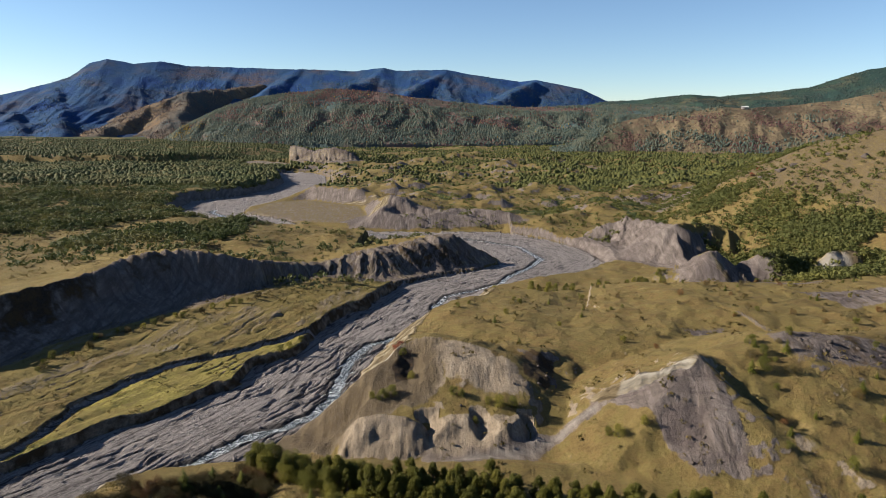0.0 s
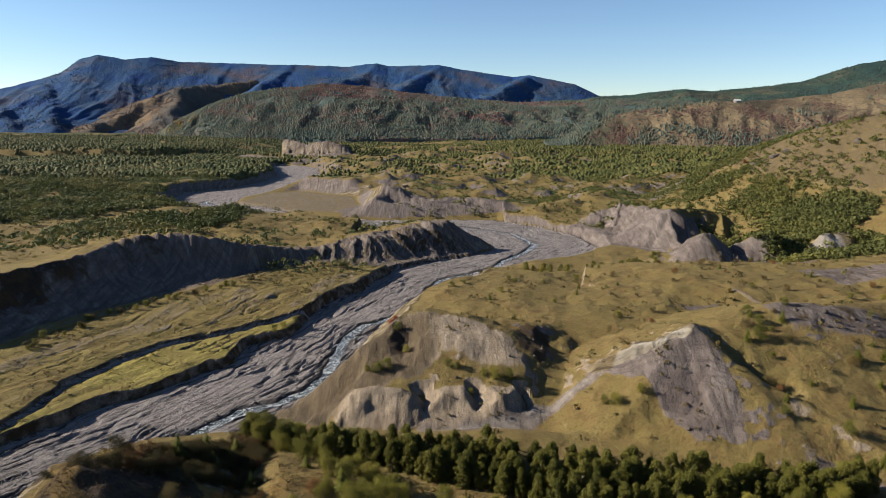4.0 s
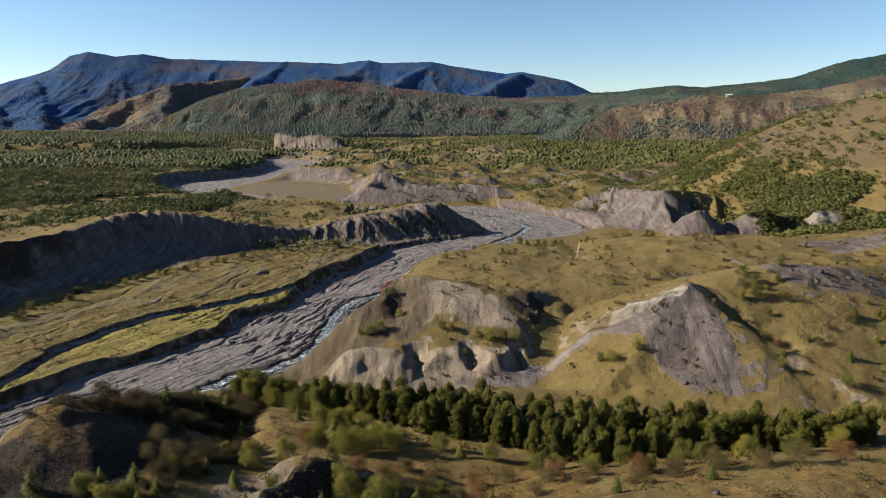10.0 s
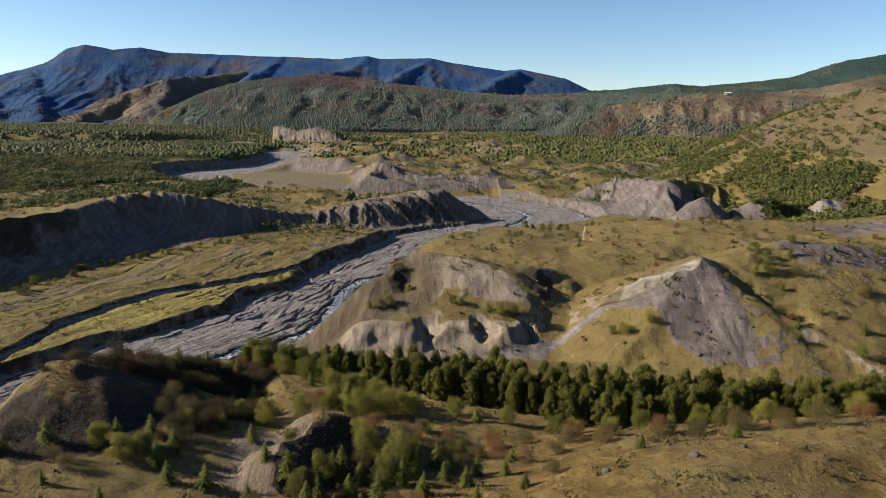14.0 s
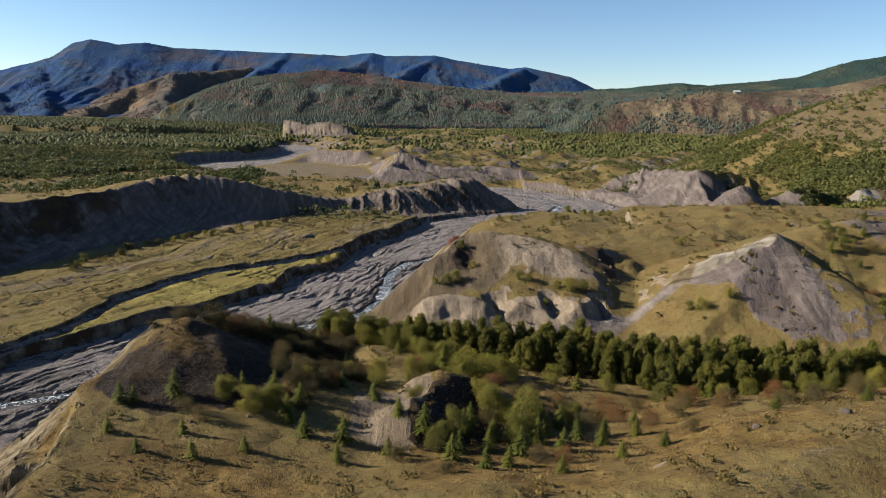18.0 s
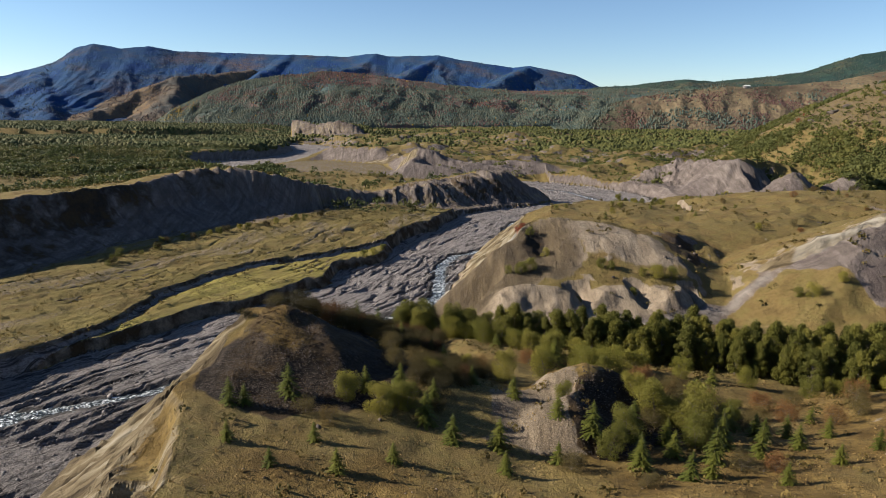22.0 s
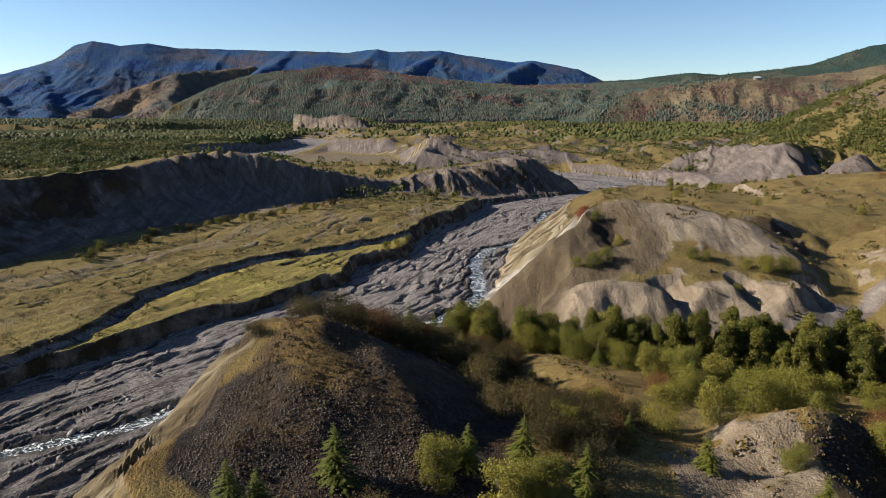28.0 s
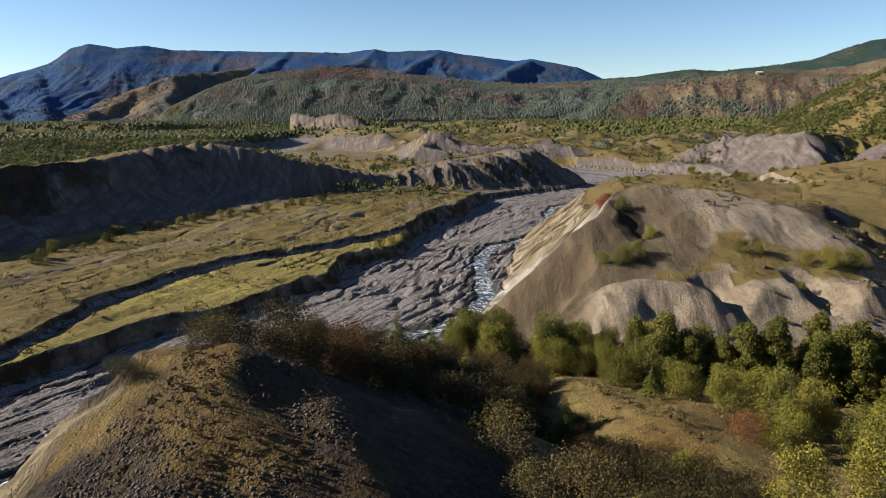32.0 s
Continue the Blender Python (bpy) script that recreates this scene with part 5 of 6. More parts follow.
for x, y, s in ((-62, 103.5, 0.8), (-45, 97, 0.9), (-42, 100, 1.1), (-46, 103, 1.1), (-40, 93, 0.8), (-31, 104, 0.9), (-33, 107, 1.0), (-7, 97, 1.1),
                (2, 94, 0.9), (8, 104, 1.0), (17, 96, 0.9), (25, 98, 1.0), (33, 95, 1.1), (40, 98, 1.0), (48, 99, 1.2), (55, 98, 1.2), (62, 99, 1.3), (70, 101, 1.3), (-13, 90, 0.9), (-24, 120, 0.7),
                (-28, 117, 0.7), (-30, 111, 0.6), (-51, 80, 0.7), (-54, 82, 0.7), (-20, 71, 0.6), (-5, 76, 0.7), (14, 84, 0.8)):
    put(BUSHES, x, y, s)
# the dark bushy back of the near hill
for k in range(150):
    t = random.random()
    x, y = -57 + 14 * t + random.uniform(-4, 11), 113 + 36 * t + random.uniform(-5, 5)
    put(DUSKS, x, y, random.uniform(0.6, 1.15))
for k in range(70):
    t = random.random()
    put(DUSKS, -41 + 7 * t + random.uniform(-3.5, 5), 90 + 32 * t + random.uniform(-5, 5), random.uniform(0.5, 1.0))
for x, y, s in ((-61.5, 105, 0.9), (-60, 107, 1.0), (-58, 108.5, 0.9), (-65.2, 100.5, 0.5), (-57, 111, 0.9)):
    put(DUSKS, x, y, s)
for x, y, s in ((-17, 86, 1.1), (-13, 85, 1.0), (-9, 87, 1.2), (-5, 88, 1.0), (-2, 93, 1.1), (4, 90, 0.9), (8, 88, 0.8), (-14, 80, 0.9), (-7, 84, 1.2), (2, 84, 0.9), (-18, 79, 0.9),
                (-26, 84, 0.8), (-44, 90, 1.0), (-40, 88, 0.9), (-48, 88, 0.9), (-30, 92, 0.8), (10, 82, 0.7), (-52, 76, 0.6), (-44, 74, 0.6), (-33, 74, 0.7), (-60, 74, 0.6)):
    put(SPRUCES, x, y, s)
for x, y, s in ((-14, 95, 0.7), (-10, 92, 0.8), (-6, 95, 0.75), (-44, 86, 0.6), (-50, 87, 0.6), (-40, 95, 0.6), (-24, 91, 0.5), (0, 97, 0.6), (30, 108, 0.6), (44, 106, 0.6)):
    put(BRIGHTS, x, y, s)
for x, y, s in ((-12, 99, 1.0), (-6, 100, 1.1), (0, 101, 0.9), (5, 99, 1.0), (22, 104, 1.1), (28, 102, 1.0), (36, 103, 1.1), (42, 101, 1.0), (50, 103, 1.1), (-26, 76, 0.8), (-8, 77, 0.8)):
    put(BUSHES, x, y, s)
for x, y, s in ((-27, 119, 0.95), (-22, 117, 0.85), (-10, 120, 1.1), (-13, 128, 0.9), (-16, 113, 1.05), (-12, 114, 1.15), (-7, 116, 1.0), (-18, 131, 1.0), (-24, 133, 0.9), (-30, 137, 0.95),
                (-36, 142, 1.0), (-41, 147, 1.1), (-45, 152, 1.0), (-33, 141, 0.8), (2, 119, 0.75), (12, 116, 0.7), (24, 112, 0.7), (36, 111, 0.75), (48, 113, 0.8), (60, 112, 0.8), (70, 112, 0.9), (78, 114, 0.9)):
    put(BRIGHTS, x, y, s)
for x, y, s in ((-19, 122, 1.5), (-29, 126, 1.25), (-40, 132, 0.9), (-46, 140, 1.3), (-50, 133, 1.4), (-28, 131, 0.9), (6, 116, 0.9), (30, 113, 0.8), (-5, 92, 1.0), (0, 90, 0.9)):
    put(SPRUCES, x, y, s)
for x, y, s in ((-24, 118, 0.9), (-29, 120, 0.8), (-33, 124, 0.7), (-20, 116, 0.8), (8, 97, 1.0), (12, 93, 0.9), (20, 101, 1.0), (-8, 103, 0.9), (-4, 107, 1.0), (0, 104, 0.8), (14, 106, 0.9)):
    put(BUSHES, x, y, s)
# bushes on the dome's bench, the knobs and the river bank
for x, y, s in ((-17, 180, 1.1), (-14.5, 181, 1.3), (-20, 181, 0.8), (4, 180, 0.9), (6, 179, 0.8), (17, 176, 1.2), (20.5, 175.5, 1.2), (14, 177, 0.8), (-9, 190, 0.9), (-12, 199, 0.9), (10, 172, 0.7),
                (-64, 251, 1.0), (-61, 254, 1.0), (-58, 262, 0.8), (46, 157, 1.2), (52.5, 157, 0.8), (44, 159, 0.8), (89, 171, 1.3)):
    put(GREENS, x, y, s)
for x, y in line_points([(-143, 215), (-139, 235), (-126, 262), (-112, 284), (-102, 296), (-90, 312)], 24):
    put(random.choice((GREENS, DUSKS)), x + random.uniform(-4, 4), y + random.uniform(-3, 3), random.uniform(0.5, 1.1))
for x, y, s in ((-14.5, 204.5, 0.9), (-13, 206, 0.75), (262, 560, 1.3), (270, 566, 1.1)):
    put(REDS, x, y, s)
# scattered on the meadow behind the dome and below the far scree
for k in range(80):
    x, y = random.uniform(5, 200), random.uniform(208, 322)
    put(random.choice((SPRUCES, GREENS, BUSHES)), x, y, random.uniform(0.45, 0.85))
for x, y in line_points([(40, 300), (60, 308), (80, 304), (95, 312), (112, 330), (118, 360)], 30):
    put(random.choice((WILLOWS, GREENS)), x + random.uniform(-6, 6), y + random.uniform(-6, 6), random.uniform(0.5, 0.85))
for k in range(60):
    put(random.choice((GREENS, BUSHES, SPRUCES)), random.uniform(84, 165), random.uniform(128, 185), random.uniform(0.5, 1.1))


# ---- woods too many to count ----
def tint(ob, values, each):
    """Gives every tree of a wood its own tone, from 0 to 1; each: how many corners a tree has."""
    a = ob.data.attributes.new("tint", "FLOAT", "POINT")
    a.data.foreach_set("value", np.repeat(np.clip(values, 0, 1), each).astype(np.float32))
    return ob


def woods(name, label, X, Y, H, quads, mat, seed, Z=None, wide=0.55):
    """Trees or shrubs whose crowns are shells of leaf clumps."""
    rng = np.random.default_rng(seed)
    n = len(X)
    Z = height(X, Y) if Z is None else Z
    d = rng.normal(size=(n, quads, 3))
    d[..., 2] = np.abs(d[..., 2]) - 0.35
    d /= np.linalg.norm(d, axis=2)[..., None]
    t = d * rng.uniform(0.6, 1.0, (n, quads, 1))
    w = wide * H * rng.uniform(0.8, 1.25, n)
    C = np.stack([X, Y, Z + 0.45 * H], -1)[:, None, :] + t * np.stack([w, w, 0.55 * H], -1)[:, None, :]
    size = np.repeat(H, quads) * 0.85 / math.sqrt(quads)
    v, f = leaf_cloud(rng, C.reshape(-1, 3), size, 0.9, d.reshape(-1, 3), 0.45)
    ob = mesh_object(name, v, f, mat)
    tint(ob, 0.5 + 0.45 * fbm(X, Y, 30, 2, seed) + rng.normal(0, 0.22, n), 4 * quads)
    return tagged(ob, label, "woods", kind="stuff")


def far_woods(name, label, X, Y, H, mat, seed, Z=None, wide=0.5, pointed=0.0):
    """Distant trees: faceted crowns, a share of them pointed conifers."""
    rng = np.random.default_rng(seed)
    n = len(X)
    Z = height(X, Y) if Z is None else Z
    ang = np.arange(5) * 2 * np.pi / 5 + rng.uniform(0, 6.28, (n, 1))
    spire = rng.random(n) < pointed
    r1 = np.where(spire, 0.75, 0.8)[:, None] * rng.uniform(0.7, 1.2, (n, 5))
    r2 = np.where(spire, 0.42, 1.0)[:, None] * rng.uniform(0.7, 1.2, (n, 5))
    w = (wide * H * np.where(spire, 0.62, 1.0))[:, None]
    ring1 = np.stack([np.cos(ang) * r1 * w, np.sin(ang) * r1 * w, 0.02 * H[:, None] + 0 * ang], -1)
    ring2 = np.stack([np.cos(ang + 0.5) * r2 * w, np.sin(ang + 0.5) * r2 * w, H[:, None] * rng.uniform(0.4, 0.7, (n, 5))], -1)
    top = np.stack([rng.normal(0, 0.1, n) * w[:, 0], rng.normal(0, 0.1, n) * w[:, 0], H * np.where(spire, 1.25, 1.0)], -1)[:, None]
    V = np.concatenate([ring1, ring2, top], 1) + np.stack([X, Y, Z - 0.05 * H], -1)[:, None]
    tri = np.array([q for k in range(5) for q in ((k, (k + 1) % 5, 5 + k), ((k + 1) % 5, 5 + (k + 1) % 5, 5 + k), (5 + k, 5 + (k + 1) % 5, 10))])
    F = tri[None] + (np.arange(n) * 11)[:, None, None]
    ob = mesh_object(name, V.reshape(-1, 3), F.reshape(-1, 3), mat)
    tint(ob, 0.5 + 0.4 * fbm(X, Y, 60, 2, seed) + rng.normal(0, 0.25, n), 11)
    return tagged(ob, label, "woods", kind="stuff")


def scatter(seed, n, ylo, yhi, xlo, xhi, weight):
    """Points spread evenly over the view from the south, kept where weight says so."""
    rng = np.random.default_rng(seed)
    y = 1 / rng.uniform(1 / yhi, 1 / ylo, n)
    x = rng.uniform(xlo, xhi, n) * y
    keep = rng.random(n) < weight(x, y)
    return x[keep], y[keep], rng


FAR_CLIFF = [(-440, 1485), (-318, 1452), (-232, 1392), (-155, 1338), (-175, 1270), (-280, 1295), (-425, 1390)]


def west_weight(x, y):
    side = valley(x, y)
    ok = (side[2] > 0) & (side[4] < -6) & (inside(x, y, FAR_CLIFF) < 0) & (side[1]["wall"] < 0.05)
    dens = step(-0.08, 0.1, fbm(x, y * 0.6, 150, 4, 101) + 0.14 * step(520, 700, y - 0.4 * (x + 200)) + 0.2 * step(1200, 1600, y)) * step(400, 500, y - 0.4 * (x + 200)) + 0.03
    dens = dens * (0.35 + 0.65 * step(-0.3, 0.1, fbm(x, y, 38, 3, 117))) * (1 - 0.97 * np.exp(-((x + 400) / 165) ** 2 - ((y - 1015) / 62) ** 2) - 0.97 * np.exp(-((x + 560) / 110) ** 2 - ((y - 790) / 28) ** 2)).clip(0, 1)
    return np.where(ok & (y > 330), np.maximum(dens, 0.15 * step(650, 800, y - 0.4 * (x + 200))), 0)


def east_weight(x, y):
    s = valley(x, y)
    ok = (s[2] < 0) & (s[4] < -5) & (inside(x, y, FAR_CLIFF) < 0)
    dens = step(-0.1, 0.35, fbm(x, y, 120, 4, 111) + 0.4 * step(60, 220, x) + 0.25 * step(900, 1500, y)) * step(480, 620, y) * (0.45 + 0.55 * step(850, 1250, y + 1.5 * x)) + 0.08
    hill = step(-0.45, 0.0, fbm(x, y, 60, 3, 113)) * step(165, 200, x) * step(300, 335, y) * (1 - 0.97 * step(30, 56, s[0])) * (inside(x, y, [(200, 354), (230, 360), (232, 334), (206, 330)]) < 0)
    dens = dens * (0.15 + 0.85 * step(-0.35, 0.05, fbm(x, y, 38, 3, 115))) * (1 - 0.85 * step(0.05, 0.3, fbm(x, y, 75, 3, 26)) * (1 - step(1300, 1700, y)))
    bare = ((y < 470) & (x < 172)) | (inside(x, y, BAR) > -8)
    return np.where(ok & ~bare, np.clip(dens + hill, 0, 1), 0)


x, y, rng = scatter(201, 52000, 330, 900, -0.9, -0.02, west_weight)
woods("west_woods", "dark green mixed woods on the far terrace", x, y, 1.8 + 3.9 * rng.random(len(x)) ** 1.5, 26, MAT_FOREST, 1, wide=0.6)
x, y, rng = scatter(202, 100000, 850, 2700, -0.85, -0.02, west_weight)
far_woods("far_west_woods", "distant green woods across the valley floor", x, y, 2.5 + 4.5 * rng.random(len(x)) ** 2, MAT_FOREST, 2, pointed=0.15, wide=0.6)
x, y, rng = scatter(203, 24000, 330, 900, -0.15, 0.85, east_weight)
woods("east_woods", "green bushes and young trees among dry clearings", x, y, 1.2 + 3.4 * rng.random(len(x)) ** 1.6, 24, MAT_HILLSIDE, 3, wide=0.6)
x, y, rng = scatter(205, 24000, 300, 660, 0.38, 0.85, east_weight)
woods("hillside_woods", "bright green young trees on the hillside", x, y, 1.4 + 3.0 * rng.random(len(x)) ** 1.3, 26, MAT_HILLSIDE, 5, wide=0.6)
x, y, rng = scatter(204, 80000, 850, 2500, -0.25, 0.75, east_weight)
far_woods("far_east_woods", "distant green woods below the hills", x, y, 2 + 4 * rng.random(len(x)) ** 1.6, MAT_HILLSIDE, 4, pointed=0.1, wide=0.6)


def hill_woods(name, label, P, n, seed, lo, hi, keep=1.0, mat=MAT_HILLTREE, pointed=0.6, spread=160, wide=0.45, where=None):
    rng = np.random.default_rng(seed)
    nv, nu, _ = P.shape
    a, b = rng.uniform(0, nv - 1.01, n), rng.uniform(0, nu - 1.01, n)
    i, j = a.astype(int), b.astype(int)
    fa, fb = (a - i)[:, None], (b - j)[:, None]
    Q = (P[i, j] * (1 - fa) + P[i + 1, j] * fa) * (1 - fb) + (P[i, j + 1] * (1 - fa) + P[i + 1, j + 1] * fa) * fb
    dens = fbm(Q[:, 0], Q[:, 1], spread, 3, seed)
    if where is not None:
        dens = dens + where(Q[:, 0], Q[:, 1], Q[:, 2])
    Q = Q[(rng.random(n) < np.clip(keep + dens, 0.02, 1)) & (Q[:, 2] > -30)]
    H = rng.uniform(lo, hi, len(Q))
    return far_woods(name, label, Q[:, 0], Q[:, 1], H, mat, seed + 1, Q[:, 2] - 0.05 * H, wide, pointed)


def heather(x, y, z):
    """Where the wooded hill's broadleaf stands have turned."""
    return 1.5 * np.exp(-((x + 400) / 240) ** 2 - ((y - 2790) / 130) ** 2) + 0.7 * np.exp(-((x + 760) / 120) ** 2 - ((y - 2620) / 90) ** 2) + 0.5 * np.exp(-((x - 200) / 200) ** 2 - ((y - 2650) / 120) ** 2) - 0.25


def clearing(x, y, z):
    return -1.4 * np.exp(-((x + 60) / 170) ** 2 - ((y - 2880) / 70) ** 2) - 1.2 * np.exp(-((x - 480) / 330) ** 2 - ((y - 3060) / 70) ** 2) - heather(x, y, z)


hill_woods("back_ridge_trees", "conifer forest on the long mountain ridge, coloured blue for haze", M1, 26000, 299, 4, 8, 0.3, MAT_BLUETREE, 0.5, 400)
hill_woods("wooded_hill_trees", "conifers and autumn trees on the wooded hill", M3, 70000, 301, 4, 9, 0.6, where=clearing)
hill_woods("rust_hill_trees", "purple and rust broadleaf woods on the hill", M3, 36000, 307, 3.5, 6.5, 0.2, MAT_RUSTTREE, 0.0, where=heather)
hill_woods("yellow_fringe_trees", "yellow autumn trees on the edge of the wooded hill", M3, 12000, 308, 4, 8, -0.75, MAT_YELLOW, 0.0, 120, where=lambda x, y, z: 1.5 * (z < 75) * (x < -930))
hill_woods("tan_hill_trees", "scattered conifers on the tan hill", M4, 30000, 303, 3, 7.5, 0.0, where=lambda x, y, z: 0.6 * (1 - step(40, 110, z)) - 0.25)
hill_woods("tan_hill_scrub", "rust and purple scrub on the tan hill", M4, 26000, 304, 1.5, 3.5, -0.15, MAT_RUSTTREE, 0.0, 110, 0.7, where=lambda x, y, z: 0.5 * step(560, 800, x) * (1 - step(80, 125, z)))
hill_woods("spur_trees", "autumn trees on the mountain spur", M2, 15000, 305, 5, 8, 0.3, MAT_SPURTREE, 0.3, 200)
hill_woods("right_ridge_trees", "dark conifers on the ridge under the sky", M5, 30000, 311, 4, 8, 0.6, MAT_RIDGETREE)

# a small hut on the tan hill, and its big tree lower down
hut = tagged(new("hut"), "small grey hut with a pale roof on the tan hill", "hut")
hut.location = (888, 1988, 126.5)
bx = np.array([(x, y, z) for z in (-2, 4.5) for x, y in ((-9, -5), (9, -5), (9, 5), (-9, 5))], float)
part("wall", bx, [(0, 1, 5, 4), (1, 2, 6, 5), (2, 3, 7, 6), (3, 0, 4, 7)], MAT_STONE, hut)
part("roof", [(-10, -6, 4.2), (10, -6, 4.2), (10, 0, 7.5), (-10, 0, 7.5), (10, 6, 4.2), (-10, 6, 4.2), (-10, -6, 3.8), (10, -6, 3.8), (10, 6, 3.8), (-10, 6, 3.8)],
     [(0, 1, 2, 3), (3, 2, 4, 5), (0, 6, 7, 1), (5, 4, 8, 9)], MAT_ROOF, hut, "pale metal roof")
part("door", [(-1.2, -5.1, -1), (1.2, -5.1, -1), (1.2, -5.1, 2.4), (-1.2, -5.1, 2.4)], [(0, 1, 2, 3)], MAT_BARK, hut)


# ---- boulders and outcrops ----
def rock(name, seed, mat, label, category, rough=0.35, cuts=2):
    """An angular boulder: a ball cut by random planes and roughened."""
    rng = np.random.default_rng(seed)
    bm = bmesh.new()
    bmesh.ops.create_icosphere(bm, subdivisions=cuts, radius=1.0)
    V = np.array([v.co[:] for v in bm.verts])
    F = np.array([[v.index for v in f.verts] for f in bm.faces])
    bm.free()
    for k in range(7):
        n = rng.normal(size=3)
        n /= np.linalg.norm(n)
        over = np.clip(V @ n - rng.uniform(0.45, 0.8), 0, None)
        V = V - over[:, None] * n
    V = V * (1 + rough * 0.3 * rng.normal(size=(len(V), 1)) * 0.4) * rng.uniform(0.75, 1.25, 3)
    return tagged(mesh_object(name, V, F, mat), label, category)


BOULDERS = [rock("boulder", 500 + i, MAT_STONE, "grey angular boulder lying on the river gravel", "boulder") for i in range(4)]
CRAGS = [rock("rock_outcrop", 520 + i, MAT_ROCK, "dark rock outcrop on the tan hillside", "rock", 0.8, 3) for i in range(3)]
BLOCKS = [rock("hill_rock", 540 + i, MAT_ROCK, "brown weathered rock on the dry slope", "rock", 0.6) for i in range(3)]
for group, obs in (("boulders of the river bed", BOULDERS), ("hillside outcrops", CRAGS), ("slope rocks", BLOCKS)):
    for ob in obs:
        tagged(ob, group=group)
random.seed(11)
for k in range(70):
    t = random.random()
    x, y = line_points([(-118, 126), (-100, 138), (-84, 152), (-68, 170), (-52, 188), (-42, 205), (-40, 240), (-36, 262), (-24, 276)], 200)[int(t * 199)]
    put(BOULDERS, x + random.uniform(-9, 5), y + random.uniform(-7, 7), random.uniform(0.25, 0.75))
for x, y, s in ((262, 528, 2.6), (268, 522, 3), (256, 532, 2.2), (275, 518, 2), (292, 500, 2.4), (300, 470, 2.4)):
    put(CRAGS, x, y, s, 1.9).location.z -= 0.35 * s
for x, y, s in ((-52, 79, 0.35), (-46, 83, 0.3), (-20.5, 90, 0.3), (-22, 86, 0.3), 
                (20, 78, 0.6), (32, 79, 0.8), (40, 82, 0.6), (6, 176, 0.5), (22, 184, 0.6), (70, 160, 0.5), (66, 152, 0.6), (75, 150, 0.5), (61, 146, 0.6), (30, 188, 0.8),
                (33, 192, 0.9), (31, 198, 0.7), (104, 182, 0.9), (112, 181, 1.1), (120, 180, 1.0), (126, 179, 0.9), (109, 178, 0.8)):
    put(BLOCKS, x, y, s)


# ---- low growth and stones ----
rng = np.random.default_rng(401)
x, y = rng.uniform(-76, -42, 14000), rng.uniform(78, 114, 14000)
keep = (inside(x, y, [(-65, 108), (-62.5, 102), (-64, 92), (-63, 84), (-57, 80), (-48, 87), (-54, 97), (-58, 106)]) > 0) & (fbm(x, y, 4, 3, 129) > -0.45) & (height(x, y) > 21)
woods("heath", "dark brown heath and rubble on the near hill", x[keep], y[keep], 0.06 + 0.2 * rng.random(keep.sum()) ** 2, 4, MAT_HEATH, 17, wide=0.8)
x, y = rng.uniform(-70, 95, 1500), rng.uniform(50, 135, 1500)
NEAR_HILL = [(-76, 116), (-62, 110), (-44, 104), (-42, 88), (-56, 78), (-70, 80)]
keep = (fbm(x, y, 12, 3, 121) > -0.05) & (valley(x, y)[4] < -8) & (inside(x, y, NEAR_HILL) < 0)
woods("low_shrubs", "knee-high brown and olive shrubs in dry grass", x[keep], y[keep], rng.uniform(0.3, 1.1, keep.sum()), 22, MAT_LOW, 11, wide=0.75)
x, y = rng.uniform(0, 210, 2400), rng.uniform(140, 335, 2400)
keep = (fbm(x, y, 18, 3, 123) > 0.05) & (valley(x, y)[4] < -5)
woods("meadow_shrubs", "scattered low shrubs on the grassy hills", x[keep], y[keep], 0.4 + 1.2 * rng.random(keep.sum()) ** 2, 16, MAT_LOW, 12, wide=0.7)
x, y = rng.uniform(-420, -20, 5000), rng.uniform(300, 640, 5000)
v = valley(x, y)
keep = (v[2] > 0) & (v[4] < -6) & (v[1]["wall"] < 0.05) & (v[0] > 5) & (fbm(x, y, 30, 3, 119) > -0.15)
woods("plateau_shrubs", "olive and brown shrubs on the grassy plateau", x[keep], y[keep], 0.5 + 1.5 * rng.random(keep.sum()) ** 2, 34, MAT_LOW, 18, wide=0.8)
x, y = rng.uniform(-20, 330, 5000), rng.uniform(480, 1000, 5000)
v = valley(x, y)
keep = (v[2] < 0) & (v[4] < -5) & (fbm(x, y, 45, 3, 118) > -0.1) & (inside(x, y, BAR) < -5)
woods("plain_shrubs", "olive shrubs between the clearings of the plain", x[keep], y[keep], 0.8 + 2.6 * rng.random(keep.sum()) ** 2, 14, MAT_HILLSIDE, 19, wide=0.75)
x, y = rng.uniform(-180, -40, 16000), rng.uniform(120, 370, 16000)
v = valley(x, y)
keep = (v[2] > 0) & (v[4] < -2) & (fbm(x, y, 14, 3, 125) > 0.0) & (v[0] < 9)
woods("terrace_shrubs", "small dry shrubs on the river terrace", x[keep], y[keep], 0.18 + 0.7 * rng.random(keep.sum()) ** 3, 12, MAT_LOW, 13, wide=0.8)
x, y = rng.uniform(-72, 70, 12000), 45 + 90 * rng.random(12000) ** 1.3
keep = (fbm(x, y, 5, 3, 127) > -0.1) & (valley(x, y)[4] < -10) & (inside(x, y, NEAR_HILL) < 0)
woods("grass_tufts", "straw-coloured grass tufts", x[keep], y[keep], rng.uniform(0.10, 0.30, keep.sum()), 5, MAT_TUFT, 14, wide=0.5)


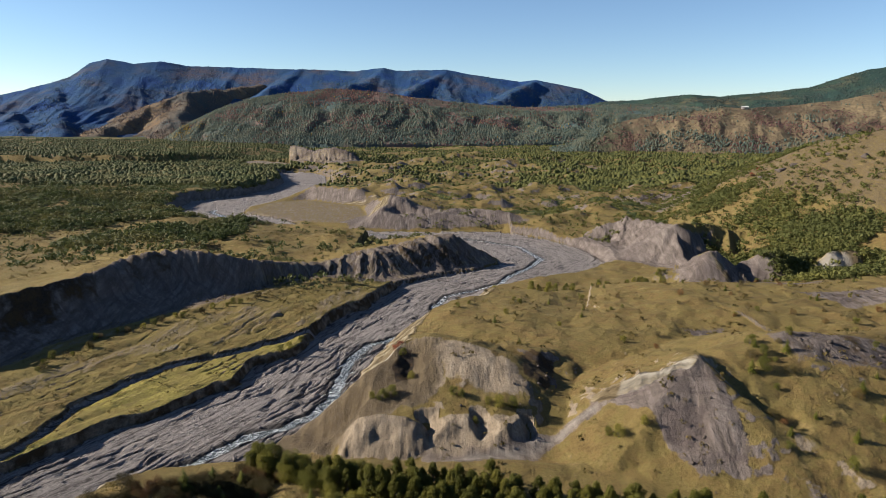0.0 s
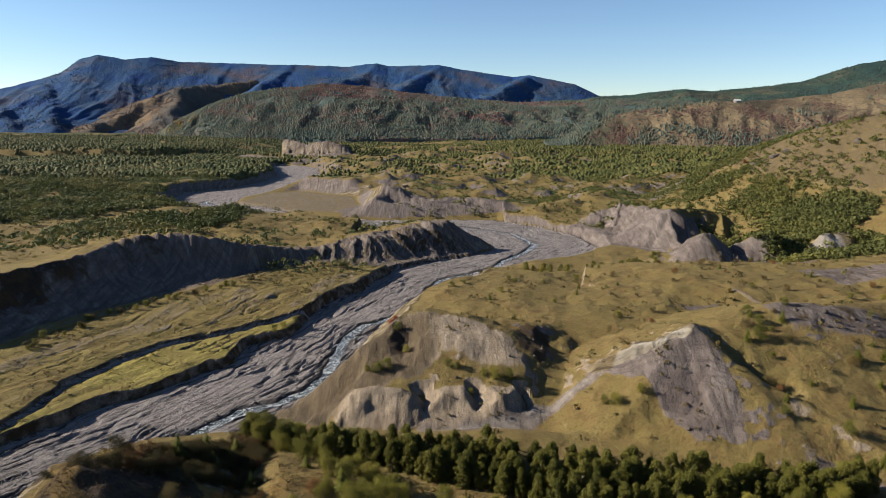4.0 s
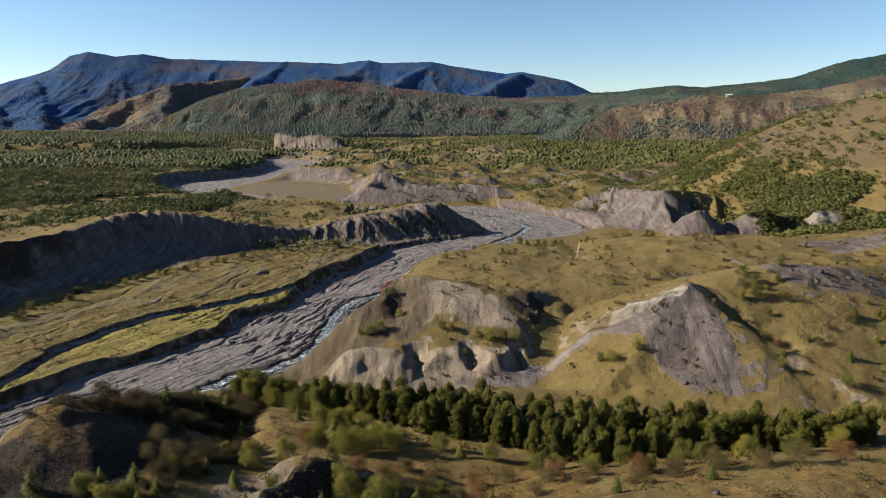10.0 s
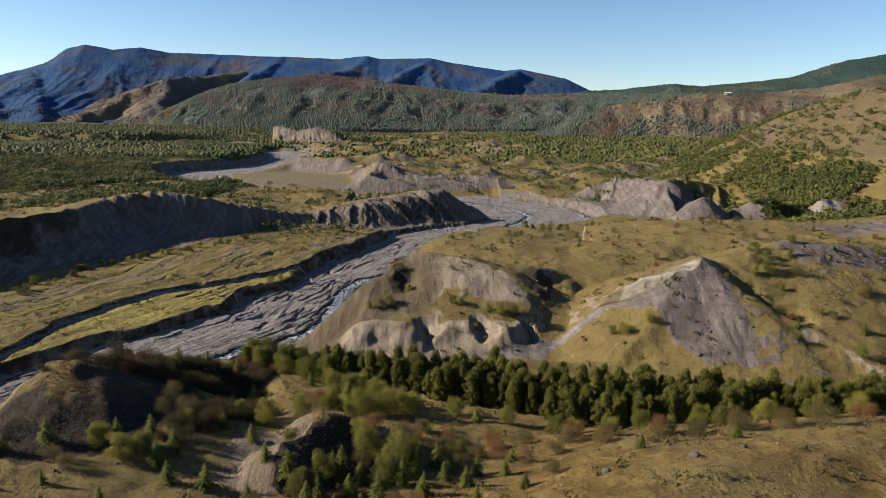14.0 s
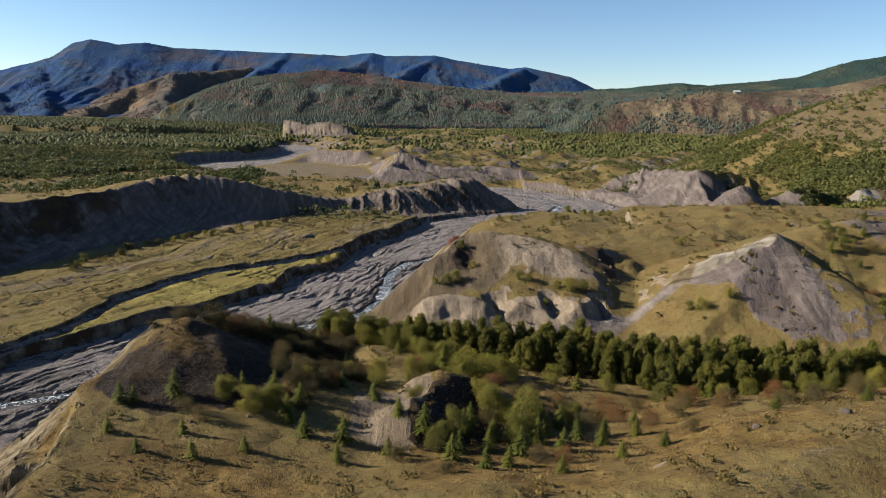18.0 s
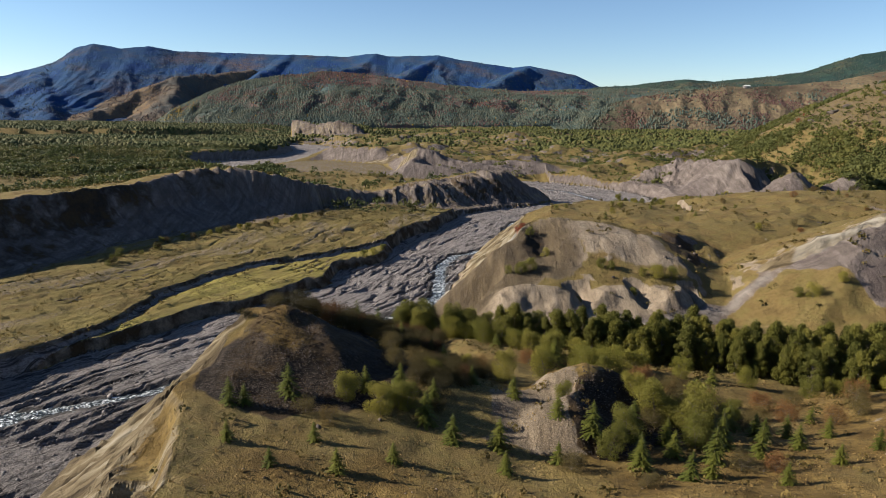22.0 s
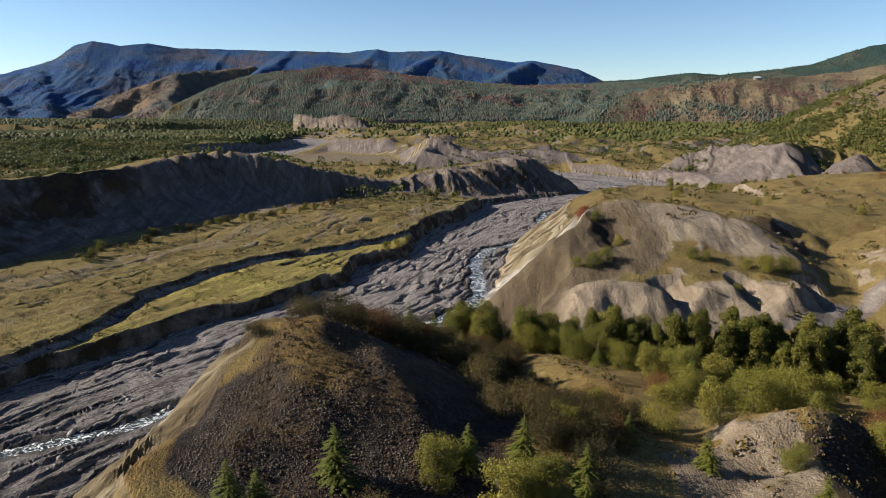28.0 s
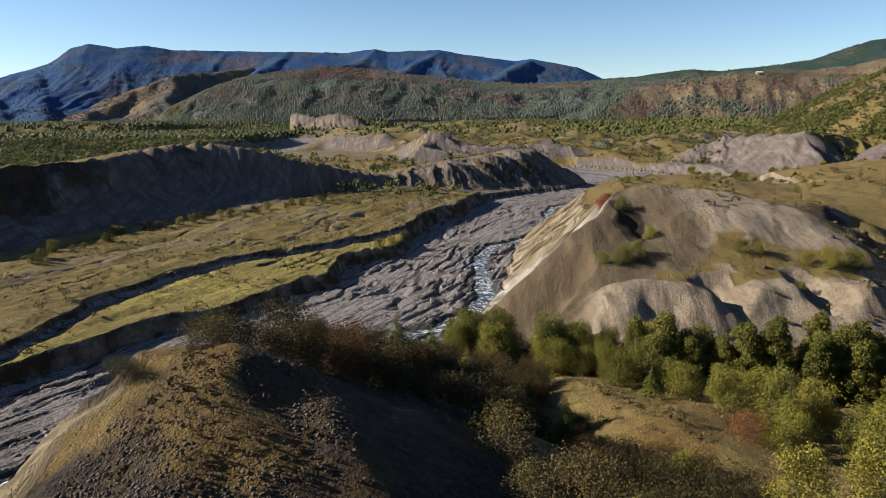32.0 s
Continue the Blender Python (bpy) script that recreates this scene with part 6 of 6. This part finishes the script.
def stones(name, label, X, Y, R, seed, mat):
    rng = np.random.default_rng(seed)
    base = np.array([(1, 0, 0), (0, 1, 0), (-1, 0, 0), (0, -1, 0), (0, 0, 1), (0, 0, -1), (0.6, 0.6, 0.45), (-0.6, 0.6, 0.5), (-0.6, -0.6, 0.4), (0.6, -0.6, 0.5)])
    tri = np.array([(0, 6, 4), (6, 1, 4), (1, 7, 4), (7, 2, 4), (2, 8, 4), (8, 3, 4), (3, 9, 4), (9, 0, 4), (0, 1, 6), (1, 2, 7), (2, 3, 8), (3, 0, 9), (1, 0, 5), (2, 1, 5), (3, 2, 5), (0, 3, 5)])
    n = len(X)
    V = base[None] * rng.uniform(0.65, 1.25, (n, 10, 3)) * (R[:, None, None] * rng.uniform(0.6, 1.2, (n, 1, 3)))
    a = rng.uniform(0, 6.28, n)
    c, s_ = np.cos(a)[:, None], np.sin(a)[:, None]
    V = np.stack([V[..., 0] * c - V[..., 1] * s_, V[..., 0] * s_ + V[..., 1] * c, V[..., 2] * 0.7], -1)
    V += np.stack([X, Y, height(X, Y) + 0.1 * R], -1)[:, None]
    F = tri[None] + (np.arange(n) * 10)[:, None, None]
    return tagged(mesh_object(name, V.reshape(-1, 3), F.reshape(-1, 3), mat), label, "stones", kind="stuff")


x, y = rng.uniform(-150, 30, 30000), rng.uniform(90, 400, 30000)
v = valley(x, y)
keep = (v[4] > 0.5) & (rng.random(30000) < 0.25 + 0.9 * step(0, 0.5, fbm(x, y, 9, 3, 131)))
stones("river_stones", "grey stones strewn over the gravel bed", x[keep], y[keep], 0.08 + 0.45 * rng.random(keep.sum()) ** 7, 15, MAT_STONE)
x, y = rng.uniform(-72, 40, 5000), rng.uniform(60, 165, 5000)
v = valley(x, y)
keep = (v[4] < -6) & (fbm(x, y, 8, 3, 133) > 0.25) & (inside(x, y, NEAR_HILL) < 0)
stones("hill_stones", "brown stones on the bare slopes", x[keep], y[keep], 0.04 + 0.14 * rng.random(keep.sum()) ** 5, 16, MAT_BROWN)
x, y = rng.uniform(-68, -46, 26000), rng.uniform(79, 108, 26000)
keep = (inside(x, y, [(-64, 107), (-63, 102), (-65.8, 92), (-66.5, 84.5), (-57, 80), (-48, 85), (-53, 97), (-58, 106)]) > 0) & (fbm(x, y, 7, 3, 141) > -0.45) & (height(x, y) < 28.6)
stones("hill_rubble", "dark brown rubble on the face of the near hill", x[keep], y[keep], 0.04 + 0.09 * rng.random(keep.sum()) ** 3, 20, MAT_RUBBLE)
x, y = rng.uniform(-24, -8, 5000), rng.uniform(79, 98, 5000)
keep = inside(x, y, [(-20.6, 96), (-22, 91.5), (-23.6, 86.6), (-24, 80), (-19, 80), (-10, 90), (-12, 97)]) > 0
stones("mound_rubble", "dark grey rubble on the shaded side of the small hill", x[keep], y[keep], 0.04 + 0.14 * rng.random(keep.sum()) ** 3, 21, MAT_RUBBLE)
